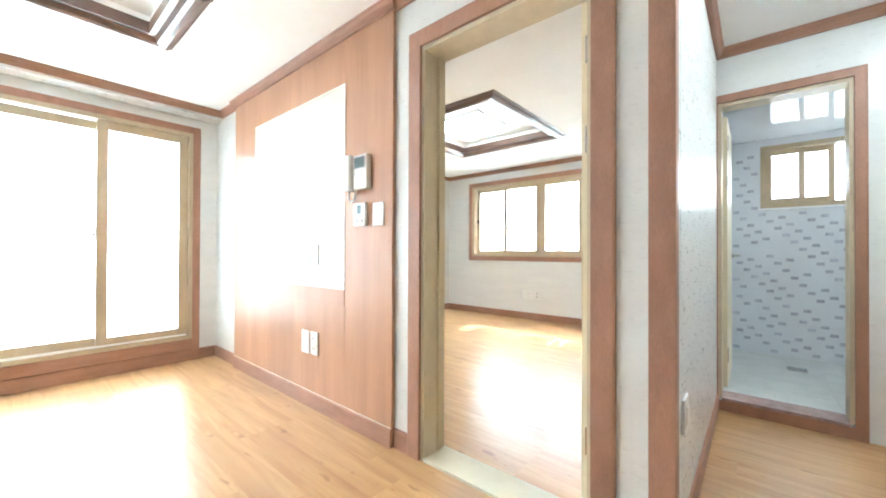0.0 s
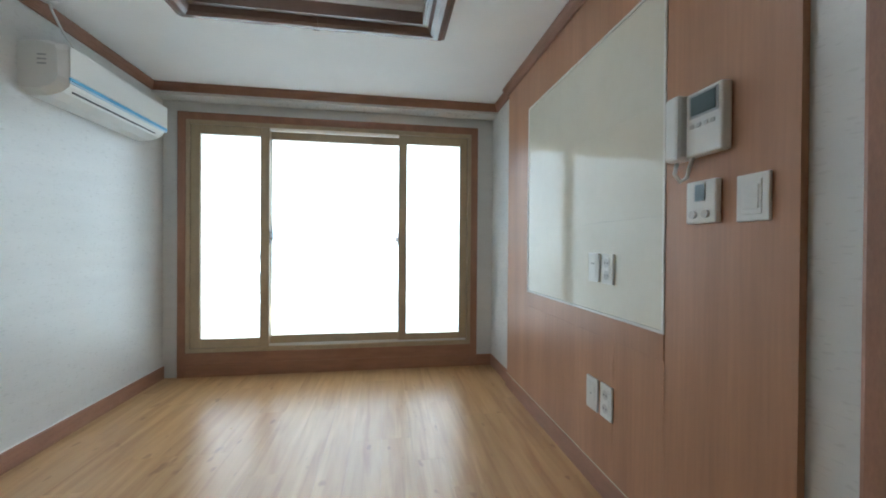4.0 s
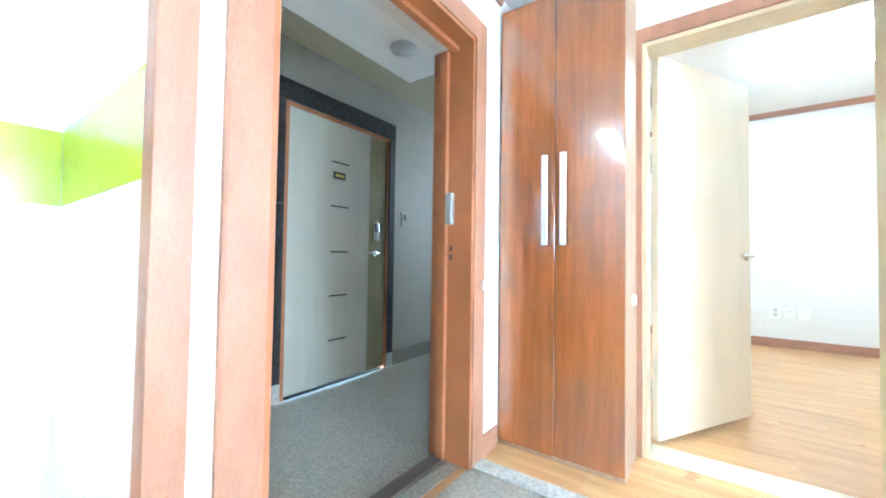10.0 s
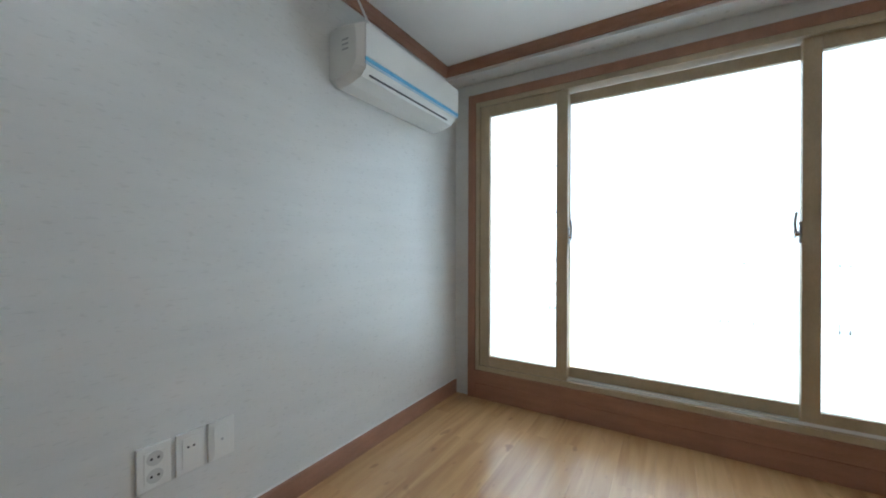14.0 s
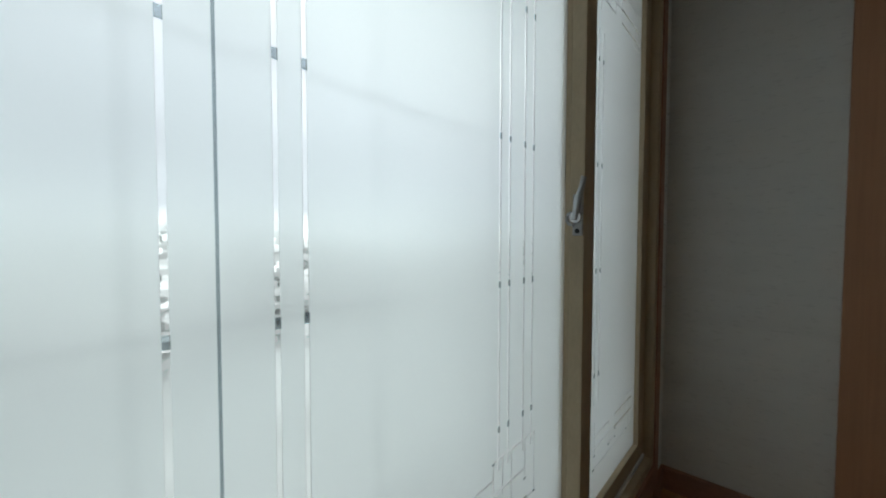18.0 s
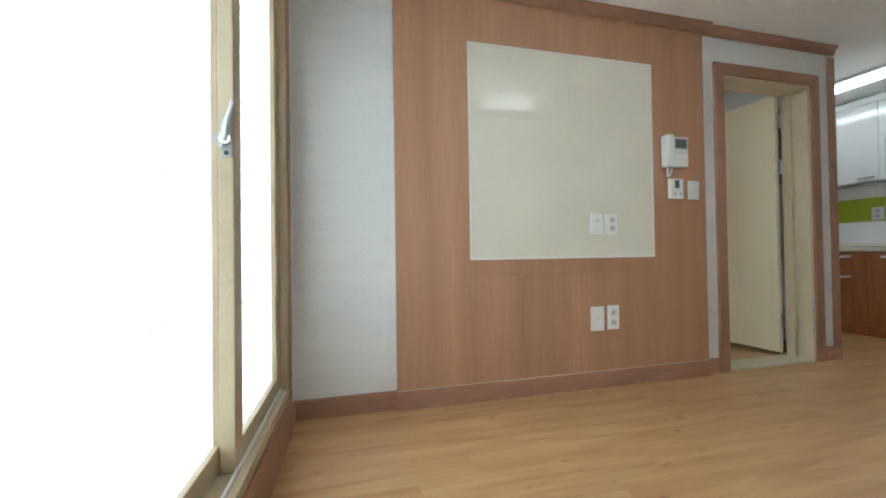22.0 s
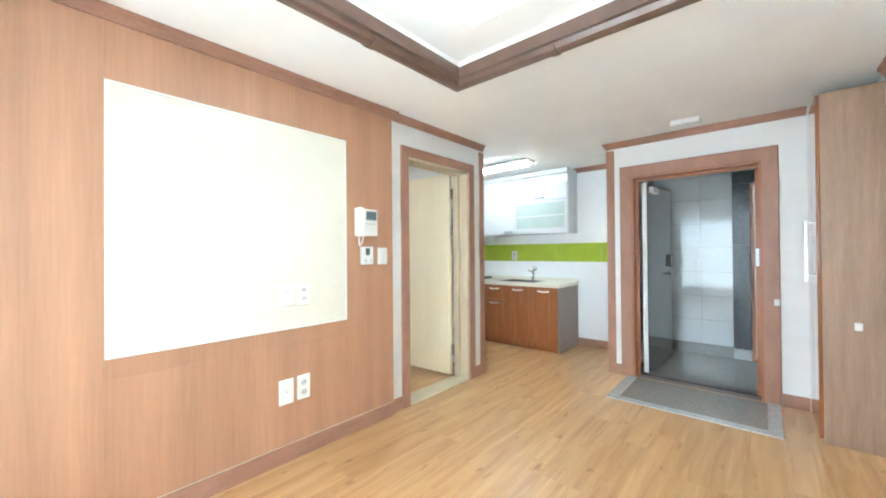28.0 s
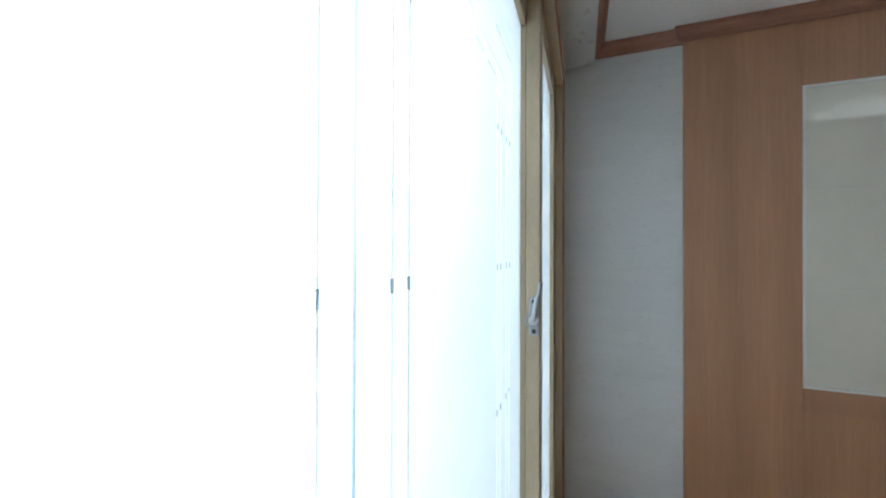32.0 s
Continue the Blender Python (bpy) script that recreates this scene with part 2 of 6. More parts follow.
def wood_floor(name):
    """Printed oak boards: long uneven grain along y, darker streaks and knots, each board a shade of its own."""
    m = bpy.data.materials.new(name)
    m.use_nodes = True
    nt = m.node_tree
    bsdf = nt.nodes["Principled BSDF"]
    bsdf.inputs["Roughness"].default_value = 0.30
    bsdf.inputs["Specular IOR Level"].default_value = 0.7
    geo = nt.nodes.new("ShaderNodeNewGeometry")
    info = nt.nodes.new("ShaderNodeObjectInfo")
    add = nt.nodes.new("ShaderNodeVectorMath")
    add.operation = "MULTIPLY_ADD"
    add.inputs[1].default_value = (7.0, 3.0, 5.0)
    nt.links.new(info.outputs["Random"], add.inputs[0])
    nt.links.new(geo.outputs["Position"], add.inputs[2])

    def noise_of(scale, stretch, detail, warp=0.0):
        mp = nt.nodes.new("ShaderNodeMapping")
        mp.inputs["Scale"].default_value = stretch
        nt.links.new(add.outputs["Vector"], mp.inputs["Vector"])
        tx = nt.nodes.new("ShaderNodeTexNoise")
        tx.inputs["Scale"].default_value, tx.inputs["Detail"].default_value, tx.inputs["Distortion"].default_value = scale, detail, warp
        nt.links.new(mp.outputs["Vector"], tx.inputs["Vector"])
        return tx.outputs["Fac"]

    def ramp_of(fac, a, b, ca, cb):
        rp = nt.nodes.new("ShaderNodeValToRGB")
        rp.color_ramp.elements[0].position, rp.color_ramp.elements[1].position = a, b
        rp.color_ramp.elements[0].color, rp.color_ramp.elements[1].color = (*ca, 1), (*cb, 1)
        nt.links.new(fac, rp.inputs["Fac"])
        return rp.outputs["Color"]

    def mixed(kind, fac, a, b):
        mx = nt.nodes.new("ShaderNodeMix")
        mx.data_type, mx.blend_type = "RGBA", kind
        mx.inputs["Factor"].default_value = fac
        nt.links.new(a, mx.inputs["A"])
        nt.links.new(b, mx.inputs["B"])
        return mx.outputs["Result"]

    base = ramp_of(noise_of(3.0, (5.0, 0.40, 1), 5.0, 0.7), 0.30, 0.70, (0.455, 0.248, 0.098), (0.610, 0.380, 0.170))
    streak = ramp_of(noise_of(6.0, (4.0, 0.26, 1), 4.0, 0.5), 0.32, 0.48, (0.62, 0.48, 0.38), (1, 1, 1))
    knot = ramp_of(noise_of(9.0, (2.0, 0.8, 1), 1.0), 0.235, 0.30, (0.36, 0.22, 0.15), (1, 1, 1))
    col = mixed("MULTIPLY", 0.36, base, streak)
    col = mixed("MULTIPLY", 0.45, col, knot)
    hsv = nt.nodes.new("ShaderNodeHueSaturation")
    rng = nt.nodes.new("ShaderNodeMapRange")
    rng.inputs["To Min"].default_value, rng.inputs["To Max"].default_value = 0.965, 1.04
    nt.links.new(info.outputs["Random"], rng.inputs["Value"])
    nt.links.new(rng.outputs["Result"], hsv.inputs["Value"])
    nt.links.new(col, hsv.inputs["Color"])
    nt.links.new(hsv.outputs["Color"], bsdf.inputs["Base Color"])
    rr = nt.nodes.new("ShaderNodeMapRange")
    rr.inputs["To Min"].default_value, rr.inputs["To Max"].default_value = 0.24, 0.38
    nt.links.new(noise_of(6.0, (2, 1, 1), 4.0), rr.inputs["Value"])
    nt.links.new(rr.outputs["Result"], bsdf.inputs["Roughness"])
    bp = nt.nodes.new("ShaderNodeBump")
    bp.inputs["Strength"].default_value, bp.inputs["Distance"].default_value = 0.06, 0.002
    nt.links.new(noise_of(40.0, (4, 0.4, 1), 3.0), bp.inputs["Height"])
    nt.links.new(bp.outputs["Normal"], bsdf.inputs["Normal"])
    return m


WALLPAPER = material("wallpaper", (0.72, 0.725, 0.705), 0.42, vary=0.03, scale=2.0, stretch=(1, 1, 7), bump=0.5, fine=55)


def silk(m):
    """Short horizontal silk dashes in the paper: smoother and a little raised."""
    nt = m.node_tree
    bsdf = nt.nodes["Principled BSDF"]
    geo = nt.nodes.new("ShaderNodeNewGeometry")
    mp = nt.nodes.new("ShaderNodeMapping")
    mp.inputs["Scale"].default_value = (1, 1, 4.5)
    mp.inputs["Rotation"].default_value = (radians(4), 0, 0)
    nt.links.new(geo.outputs["Position"], mp.inputs["Vector"])
    tx = nt.nodes.new("ShaderNodeTexNoise")
    tx.inputs["Scale"].default_value, tx.inputs["Detail"].default_value = 26.0, 1.5
    nt.links.new(mp.outputs["Vector"], tx.inputs["Vector"])
    rng = nt.nodes.new("ShaderNodeMapRange")
    rng.inputs["From Min"].default_value, rng.inputs["From Max"].default_value = 0.36, 0.66
    rng.inputs["To Min"].default_value, rng.inputs["To Max"].default_value = 0.45, 0.27
    bsdf.inputs["Specular IOR Level"].default_value = 0.7
    nt.links.new(tx.outputs["Fac"], rng.inputs["Value"])
    nt.links.new(rng.outputs["Result"], bsdf.inputs["Roughness"])
    bp = nt.nodes.new("ShaderNodeBump")
    bp.inputs["Strength"].default_value, bp.inputs["Distance"].default_value = 0.035, 0.002
    nt.links.new(tx.outputs["Fac"], bp.inputs["Height"])
    nt.links.new(bp.outputs["Normal"], bsdf.inputs["Normal"])


silk(WALLPAPER)
WHITE_WALL = material("white_wallpaper", (0.80, 0.80, 0.79), 0.6, vary=0.02, scale=2.0, stretch=(1, 1, 7), bump=0.2, fine=60)
CEILING = material("ceiling_paper", (0.89, 0.885, 0.865), 0.7, vary=0.02, scale=3.0, bump=0.15, fine=90)
TRIM = material("brown_trim", (0.36, 0.19, 0.125), 0.45, vary=0.12, scale=5.0, stretch=(3, 3, 1), bump=0.1, fine=60)
TRIM_H = material("brown_moulding", (0.36, 0.19, 0.125), 0.45, vary=0.12, scale=5.0, stretch=(1, 1, 5), bump=0.1, fine=60)
ARTWOOD = material("panel_wood", (0.45, 0.245, 0.142), 0.42, vary=0.10, scale=2.2, stretch=(3.4, 3.4, 0.14), bump=0.03, fine=26, jitter=0.05)
CREAM_TILE = material("cream_tile", (0.735, 0.70, 0.59), 0.02, vary=0.04, scale=3.0, fine=20)
CREAM_TILE.node_tree.nodes["Principled BSDF"].inputs["Specular IOR Level"].default_value = 0.2
BEIGE = material("beige_window_frame", (0.48, 0.385, 0.25), 0.4, vary=0.08, scale=6.0, stretch=(2, 2, 1), fine=60)
IVORY = material("ivory_door_film", (0.74, 0.66, 0.47), 0.35, vary=0.03, scale=2.0, stretch=(4, 4, 0.5), fine=30, bump=0.05)
CREAM_FILM = material("cream_door_film", (0.80, 0.72, 0.58), 0.3, vary=0.03, scale=2.0, stretch=(4, 4, 0.5), fine=30, bump=0.05)
GROUT = material("pale_grout", (0.74, 0.705, 0.59), 0.3)
SILL = material("pale_threshold", (0.62, 0.57, 0.42), 0.5, vary=0.06)
TRAY = material("dark_tray_moulding", (0.15, 0.088, 0.066), 0.32, vary=0.12, scale=8.0, coat=0.5)
FLOOR = wood_floor("oak_floor")
JOINT = material("floor_joint", (0.32, 0.18, 0.08), 0.5)
GLOSS_CAB = material("glossy_red_brown", (0.26, 0.084, 0.020), 0.22, vary=0.16, scale=4.0, stretch=(7, 7, 0.5), fine=25, coat=1.0)
GLOSS_CAB.node_tree.nodes["Principled BSDF"].inputs["Coat Roughness"].default_value = 0.025
GLOSS_CAB.node_tree.nodes["Principled BSDF"].inputs["Coat IOR"].default_value = 1.95
BRUSHED = material("brushed_steel", (0.88, 0.88, 0.87), 0.38, metal=1.0, vary=0.03)
CAB_SIDE = material("matt_brown_board", (0.36, 0.235, 0.155), 0.5, vary=0.14, scale=4.0, stretch=(7, 7, 0.5), fine=25)
KIT_DOOR = material("kitchen_brown_door", (0.34, 0.125, 0.045), 0.3, vary=0.18, scale=4.0, stretch=(7, 7, 0.5), fine=25, coat=0.3)
KIT_SIDE = material("kitchen_dark_side", (0.27, 0.22, 0.19), 0.3, vary=0.14, stretch=(7, 7, 0.5))
WHITE_GLOSS = material("white_gloss_front", (0.62, 0.63, 0.64), 0.10, vary=0.01)
WORKTOP = material("cream_worktop", (0.74, 0.70, 0.60), 0.3, vary=0.05, scale=60)
WHITE_TILE = material("white_wall_tile", (0.86, 0.865, 0.885), 0.15, vary=0.015)
GREEN_TILE = material("green_wall_tile", (0.42, 0.52, 0.04), 0.2, vary=0.05)
STEEL = material("stainless_steel", (0.62, 0.62, 0.62), 0.25, metal=1.0, vary=0.03)
CHROME = material("chrome", (0.75, 0.75, 0.75), 0.12, metal=1.0, vary=0.02)
NICKEL = material("satin_nickel", (0.86, 0.85, 0.82), 0.42, metal=1.0, vary=0.02)
PLASTIC = material("white_plastic", (0.80, 0.80, 0.77), 0.35, vary=0.02)
GREY_PLASTIC = material("grey_plastic", (0.42, 0.43, 0.44), 0.4, vary=0.04)
DARK = material("dark_plastic", (0.03, 0.03, 0.035), 0.4)
BLACK_STONE = material("black_stone", (0.032, 0.032, 0.037), 0.3, vary=0.5, scale=25, bump=0.3, fine=60)
GRANITE = material("granite_floor", (0.27, 0.26, 0.23), 0.10, vary=0.22, scale=90, fine=260)
DARK_GRANITE = material("dark_granite_floor", (0.24, 0.23, 0.20), 0.08, vary=0.25, scale=90, fine=260)
CREAM_PAINT = material("cream_paint", (0.50, 0.46, 0.33), 0.6, vary=0.04, scale=2.0)
EDGE_STONE = material("pale_edge_stone", (0.46, 0.46, 0.45), 0.12, vary=0.2, scale=60, fine=200)
GREY_DOOR = material("grey_steel_door", (0.12, 0.127, 0.124), 0.12, vary=0.05, coat=0.4)
ENTRY_TILE = material("corridor_wall_tile", (0.70, 0.715, 0.72), 0.05, vary=0.04, scale=2.0)
CORR_WALL = material("corridor_wall", (0.34, 0.33, 0.29), 0.5, vary=0.04)
NB_DOOR = material("neighbour_door_film", (0.46, 0.45, 0.39), 0.3, vary=0.06, scale=2, stretch=(6, 6, 0.4))
NB_BAND = material("neighbour_door_band", (0.25, 0.23, 0.14), 0.35, vary=0.06, stretch=(6, 6, 0.4))
ORANGE = material("orange_brown_steel_frame", (0.36, 0.14, 0.06), 0.4, vary=0.08)
ORANGE_DARK = material("dark_brown_steel", (0.07, 0.055, 0.045), 0.45, vary=0.15)
MOSAIC = material("bath_wall_tile", (0.74, 0.765, 0.79), 0.2, vary=0.03)
MOSAIC_DARK = material("bath_mosaic_lilac", (0.50, 0.51, 0.57), 0.25, vary=0.25, scale=14)
BATH_FLOOR = material("bath_floor_tile", (0.58, 0.60, 0.58), 0.3, vary=0.08, scale=8)
PINK_STONE = material("pinkish_stone", (0.40, 0.29, 0.27), 0.16, vary=0.15, scale=20, fine=90)
FROST = glass("frosted_glass", 0.48, (0.93, 0.97, 0.97), 1.25)
haze(FROST, 0.16)
CLEAR = glass("clear_glass", 0.02, (0.97, 0.99, 0.98), 1.45)
ETCH_DARK = clear_line("grey_mark", (0.72, 0.76, 0.78), 0.88)
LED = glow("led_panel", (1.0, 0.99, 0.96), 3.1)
LED_DIM = glow("led_panel_dim", (1.0, 0.99, 0.96), 2.3)
LED_SOFT = glow("lamp_diffuser", (1.0, 0.99, 0.96), 1.0)
LED_BAR = glow("lamp_bar", (1.0, 0.99, 0.96), 6.5)
TUBE = glow("fluorescent_tube", (0.97, 1.0, 0.98), 5.0)
BLUE = material("blue_stripe_film", (0.16, 0.50, 0.75), 0.3, vary=0.05)
EDGE_WHITE = material("pale_edge_strip", (0.78, 0.76, 0.70), 0.4, vary=0.03)
WELL = material("socket_well", (0.60, 0.60, 0.58), 0.4, vary=0.03)
LATCH = material("grey_latch_metal", (0.40, 0.41, 0.42), 0.38, metal=0.7, vary=0.08)
LCD = material("lcd_screen", (0.12, 0.16, 0.17), 0.15)


# ---- shapes ----
def box(bm, x0, y0, z0, x1, y1, z1, bevel=0.0):
    r = bmesh.ops.create_cube(bm, size=1.0, matrix=Matrix.LocRotScale(((x0 + x1) / 2, (y0 + y1) / 2, (z0 + z1) / 2), None, (abs(x1 - x0), abs(y1 - y0), abs(z1 - z0))))
    if bevel:
        vs = r["verts"]
        bmesh.ops.bevel(bm, geom=list({e for v in vs for e in v.link_edges}), offset=bevel, segments=2, affect="EDGES", profile=0.5)
    return bm


def boxes(*args, bevel=0.0):
    bm = bmesh.new()
    for a in args:
        box(bm, *a, bevel=bevel)
    return bm


def rod(bm, a, b, r, seg=12, r2=None):
    a, b = Vector(a), Vector(b)
    m = Matrix.Translation((a + b) / 2) @ (b - a).to_track_quat("Z", "Y").to_matrix().to_4x4()
    bmesh.ops.create_cone(bm, cap_ends=True, segments=seg, radius1=r, radius2=r if r2 is None else r2, depth=(b - a).length, matrix=m)
    return bm


def tube(bm, pts, r, seg=8):
    """A round bar bent along points."""
    pts = [Vector(p) for p in pts]
    rings = []
    for i, p in enumerate(pts):
        d = (pts[min(i + 1, len(pts) - 1)] - pts[max(i - 1, 0)]).normalized()
        up = Vector((0, 0, 1)) if abs(d.z) < 0.9 else Vector((1, 0, 0))
        u = d.cross(up).normalized()
        v = u.cross(d)
        rings.append([bm.verts.new(p + (u * math.cos(k * 2 * math.pi / seg) + v * math.sin(k * 2 * math.pi / seg)) * r) for k in range(seg)])
    for a, b in zip(rings, rings[1:]):
        for k in range(seg):
            bm.faces.new((a[k], a[(k + 1) % seg], b[(k + 1) % seg], b[k]))
    bm.faces.new(list(reversed(rings[0])))
    bm.faces.new(rings[-1])
    return bm


def ribbon(bm, pts, width, thick, side):
    """A flat strap along points; side is the direction of its width."""
    pts, side = [Vector(p) for p in pts], Vector(side).normalized()
    rings = []
    for i, p in enumerate(pts):
        d = (pts[min(i + 1, len(pts) - 1)] - pts[max(i - 1, 0)]).normalized()
        n = d.cross(side).normalized()
        rings.append([bm.verts.new(p + side * a * width / 2 + n * b * thick / 2) for a, b in ((-1, -1), (1, -1), (1, 1), (-1, 1))])
    for a, b in zip(rings, rings[1:]):
        for k in range(4):
            bm.faces.new((a[k], a[(k + 1) % 4], b[(k + 1) % 4], b[k]))
    bm.faces.new(list(reversed(rings[0])))
    bm.faces.new(rings[-1])
    return bm


def sweep(bm, pts, prof, m, closed=False):
    """A moulding with mitred corners: prof (out to the left of the way, up) along the flat way pts, laid by the matrix m."""
    pts = [Vector(p) for p in pts]
    n = len(pts)
    rings = []
    for i, p in enumerate(pts):
        ds = []
        if closed or i > 0:
            ds.append((p - pts[i - 1]).normalized())
        if closed or i < n - 1:
            ds.append((pts[(i + 1) % n] - p).normalized())
        ns = [Vector((-d.y, d.x)) for d in ds]
        if len(ns) == 2:
            off = (ns[0] + ns[1]) / max(0.2, 1 + ns[0].dot(ns[1]))
        else:
            off = ns[0]
        rings.append([bm.verts.new(m @ Vector((p.x + off.x * o, p.y + off.y * o, h))) for o, h in prof])
    k = len(prof)
    for i in range(n if closed else n - 1):
        a, b = rings[i], rings[(i + 1) % n]
        for j in range(k):
            bm.faces.new((a[j], a[(j + 1) % k], b[(j + 1) % k], b[j]))
    if not closed:
        bm.faces.new(list(reversed(rings[0])))
        bm.faces.new(rings[-1])
    bmesh.ops.recalc_face_normals(bm, faces=bm.faces)
    return bm


ON_X = Matrix(((0, 0, 1, 0), (1, 0, 0, 0), (0, 1, 0, 0), (0, 0, 0, 1)))   # (u, v, h) -> y = u, z = v, x = h
ON_Y = Matrix(((1, 0, 0, 0), (0, 0, 1, 0), (0, 1, 0, 0), (0, 0, 0, 1)))   # (u, v, h) -> x = u, z = v, y = h


def mesh_of(name, bm, mat, smooth=False):
    me = bpy.data.meshes.new(name)
    bm.to_mesh(me)
    bm.free()
    me.materials.append(mat)
    if smooth:
        for p in me.polygons:
            p.use_smooth = True
    return me


def part(name, bm, mat, parent=None, label="", smooth=False):
    ob = new(name, mesh_of(name, bm, mat, smooth))
    if parent:
        ob.parent = parent
        ob.matrix_parent_inverse = parent.matrix_world.inverted()
    if label:
        ob["label"] = label
    return ob


def thing(name, label, category, at=(0, 0, 0), group="", kind="", turn=0):
    ob = new(name)
    ob.matrix_world = pose(*at, 0, 0, turn)
    ob.empty_display_size = 0.1
    return tagged(ob, label, category, group, kind)


def setting(name, bm, mat, label, category="structure"):
    return tagged(part(name, bm, mat), label, category, kind="structure")


# ---- plan (metres): window wall y = 0, west wall x = 0 ----
H = 2.35                 # ceiling
EX = 2.775               # east wall of the living room
EY = -3.85               # its south end, north wall of the kitchen
SY = -4.70               # entrance wall
EW = 1.790                # its east end
KY = -5.585               # kitchen back wall
BX = 4.47                # bathroom wall
B1X, B1N = 6.58, 0.16    # bedroom one: east wall, north wall
H2 = 2.70
B2X = -3.60              # bedroom two: far wall
D1 = (-3.608, -2.785)      # bedroom one doorway
D2 = (-4.07, -3.24)      # bedroom two doorway
WIN = (0.173, 2.57, 0.20, 2.125)   # window opening x0 x1 z0 z1
DH = 2.04                # doorway height

# ---- shell ----
setting("wall_north", boxes((-0.15, 0, 0, WIN[0], 0.22, 2.8), (WIN[1], 0, 0, EX, 0.22, 2.8), (WIN[0], 0, WIN[3], WIN[1], 0.22, 2.8), (WIN[0], 0, 0, WIN[1], 0.22, WIN[2])), WALLPAPER, "pale papered window wall", "wall")
setting("wall_west", boxes((-0.15, D2[1], 0, 0, 0, 2.8), (-0.15, SY, 0, 0, D2[0], 2.8), (-0.15, D2[0], DH, 0, D2[1], 2.8)), WALLPAPER, "pale silk wallpaper wall with fine cross grain", "wall")
setting("wall_east", boxes((EX, D1[1], 0, EX + 0.16, 0, 2.8), (EX, EY + 0.001, 0, EX + 0.16, D1[0], 2.8), (EX, D1[0], DH, EX + 0.16, D1[1], 2.8)), WALLPAPER, "pale papered partition wall", "wall")
setting("wall_kitchen_north", boxes((EX + 0.16, EY, 0, BX, EY + 0.14, 2.8)), WALLPAPER, "pale papered kitchen wall", "wall")
BD = (-4.46, -3.857, 0.10, 2.0)
setting("wall_bathroom", boxes((BX, BD[1], 0, BX + 0.14, EY + 0.14, 2.8), (BX, KY, 0, BX + 0.14, BD[0], 2.8), (BX, BD[0], BD[3], BX + 0.14, BD[1], 2.8), (BX, BD[0], 0, BX + 0.14, BD[1], BD[2] - 0.04)), WALLPAPER, "pale papered wall with the bathroom doorway", "wall")
setting("wall_kitchen_back", boxes((EW, KY - 0.15, 0, BX + 0.14, KY, 2.8)), WHITE_WALL, "white kitchen back wall", "wall")
ED = (0.585, 1.566, 1.985)
setting("wall_entrance", boxes((-0.15, SY - 0.22, 0, ED[0], SY, 2.8)), WHITE_WALL, "white papered entrance wall", "wall")
setting("wall_entrance_2", boxes((ED[1], SY - 0.22, 0, EW, SY, 2.8)), WHITE_WALL, "white papered entrance wall", "wall")
setting("wall_entrance_3", boxes((ED[0], SY - 0.22, ED[2], ED[1], SY, 2.8)), WHITE_WALL, "white papered entrance wall", "wall")
setting("wall_entrance_4", boxes((EW - 0.15, KY, 0, EW, SY - 0.22, 2.8)), WHITE_WALL, "white papered entrance wall", "wall")
setting("wall_bedroom_east", boxes((B1X, -2.80, 0, B1X + 0.2, -3.66, 2.8), (B1X, B1N, 0, B1X + 0.2, -0.36, 2.8), (B1X, -2.80, 0, B1X + 0.2, -0.36, 0.95), (B1X, -2.80, 2.11, B1X + 0.2, -0.36, 2.8)), WALLPAPER, "pale papered bedroom window wall", "wall")
setting("wall_bedroom_north", boxes((EX + 0.16, B1N, 0, B1X + 0.2, B1N + 0.15, 2.8)), WALLPAPER, "pale papered bedroom wall", "wall")
setting("wall_bedroom_south", boxes((BX + 0.14, -3.80, 0, B1X, -3.66, 2.8)), WALLPAPER, "pale papered bedroom wall", "wall")
setting("wall_bedroom_two", boxes((B2X - 0.15, -5.0, 0, B2X, -1.2, 2.8)), WALLPAPER, "pale papered walls of the second bedroom", "wall")
setting("wall_bedroom_two_2", boxes((B2X, -1.35, 0, -0.15, -1.2, 2.8)), WALLPAPER, "pale papered walls of the second bedroom", "wall")
setting("wall_bedroom_two_3", boxes((B2X, -5.0, 0, -0.15, -4.85, 2.8)), WALLPAPER, "pale papered walls of the second bedroom", "wall")
setting("wall_bathroom_tiled", boxes((6.05, -5.54, 0, 6.2, -4.68, 2.8), (6.05, -4.08, 0, 6.2, -3.80, 2.8), (6.05, -4.68, 0, 6.2, -4.08, 1.44), (6.05, -4.68, 2.02, 6.2, -4.08, 2.8), (BX + 0.14, KY - 0.15, 0, 6.2, KY, 2.8), (BX + 0.14, -3.84, 0, 6.05, -3.80, 2.8)), MOSAIC, "pale blue tiled bathroom wall", "wall")
NY = -6.09
setting("wall_corridor", boxes((-3.3, NY - 0.15, 0, -0.37, NY, 2.8)), CORR_WALL, "grey common corridor wall", "wall")
setting("wall_corridor_2", boxes((0.85, NY - 0.15, 0, EW, NY, 2.8)), CORR_WALL, "grey common corridor wall", "wall")
setting("wall_corridor_3", boxes((-0.37, NY - 0.15, 2.14, 0.85, NY, 2.8)), CORR_WALL, "grey common corridor wall", "wall")
# stops at 1.3 m; the unseen opening above is added to let light in
setting("wall_corridor_4", boxes((-3.45, NY, 0, -3.3, SY - 0.2, 1.3)), CORR_WALL, "grey common corridor wall", "wall")
setting("wall_corridor_5", boxes((EW, NY - 0.15, 0, EW + 0.15, KY - 0.15, 2.8)), CORR_WALL, "grey common corridor wall", "wall")
setting("wall_corridor_6", boxes((-3.3, -5.15, 0, -0.15, -5.0, 2.8)), CORR_WALL, "grey common corridor wall", "wall")
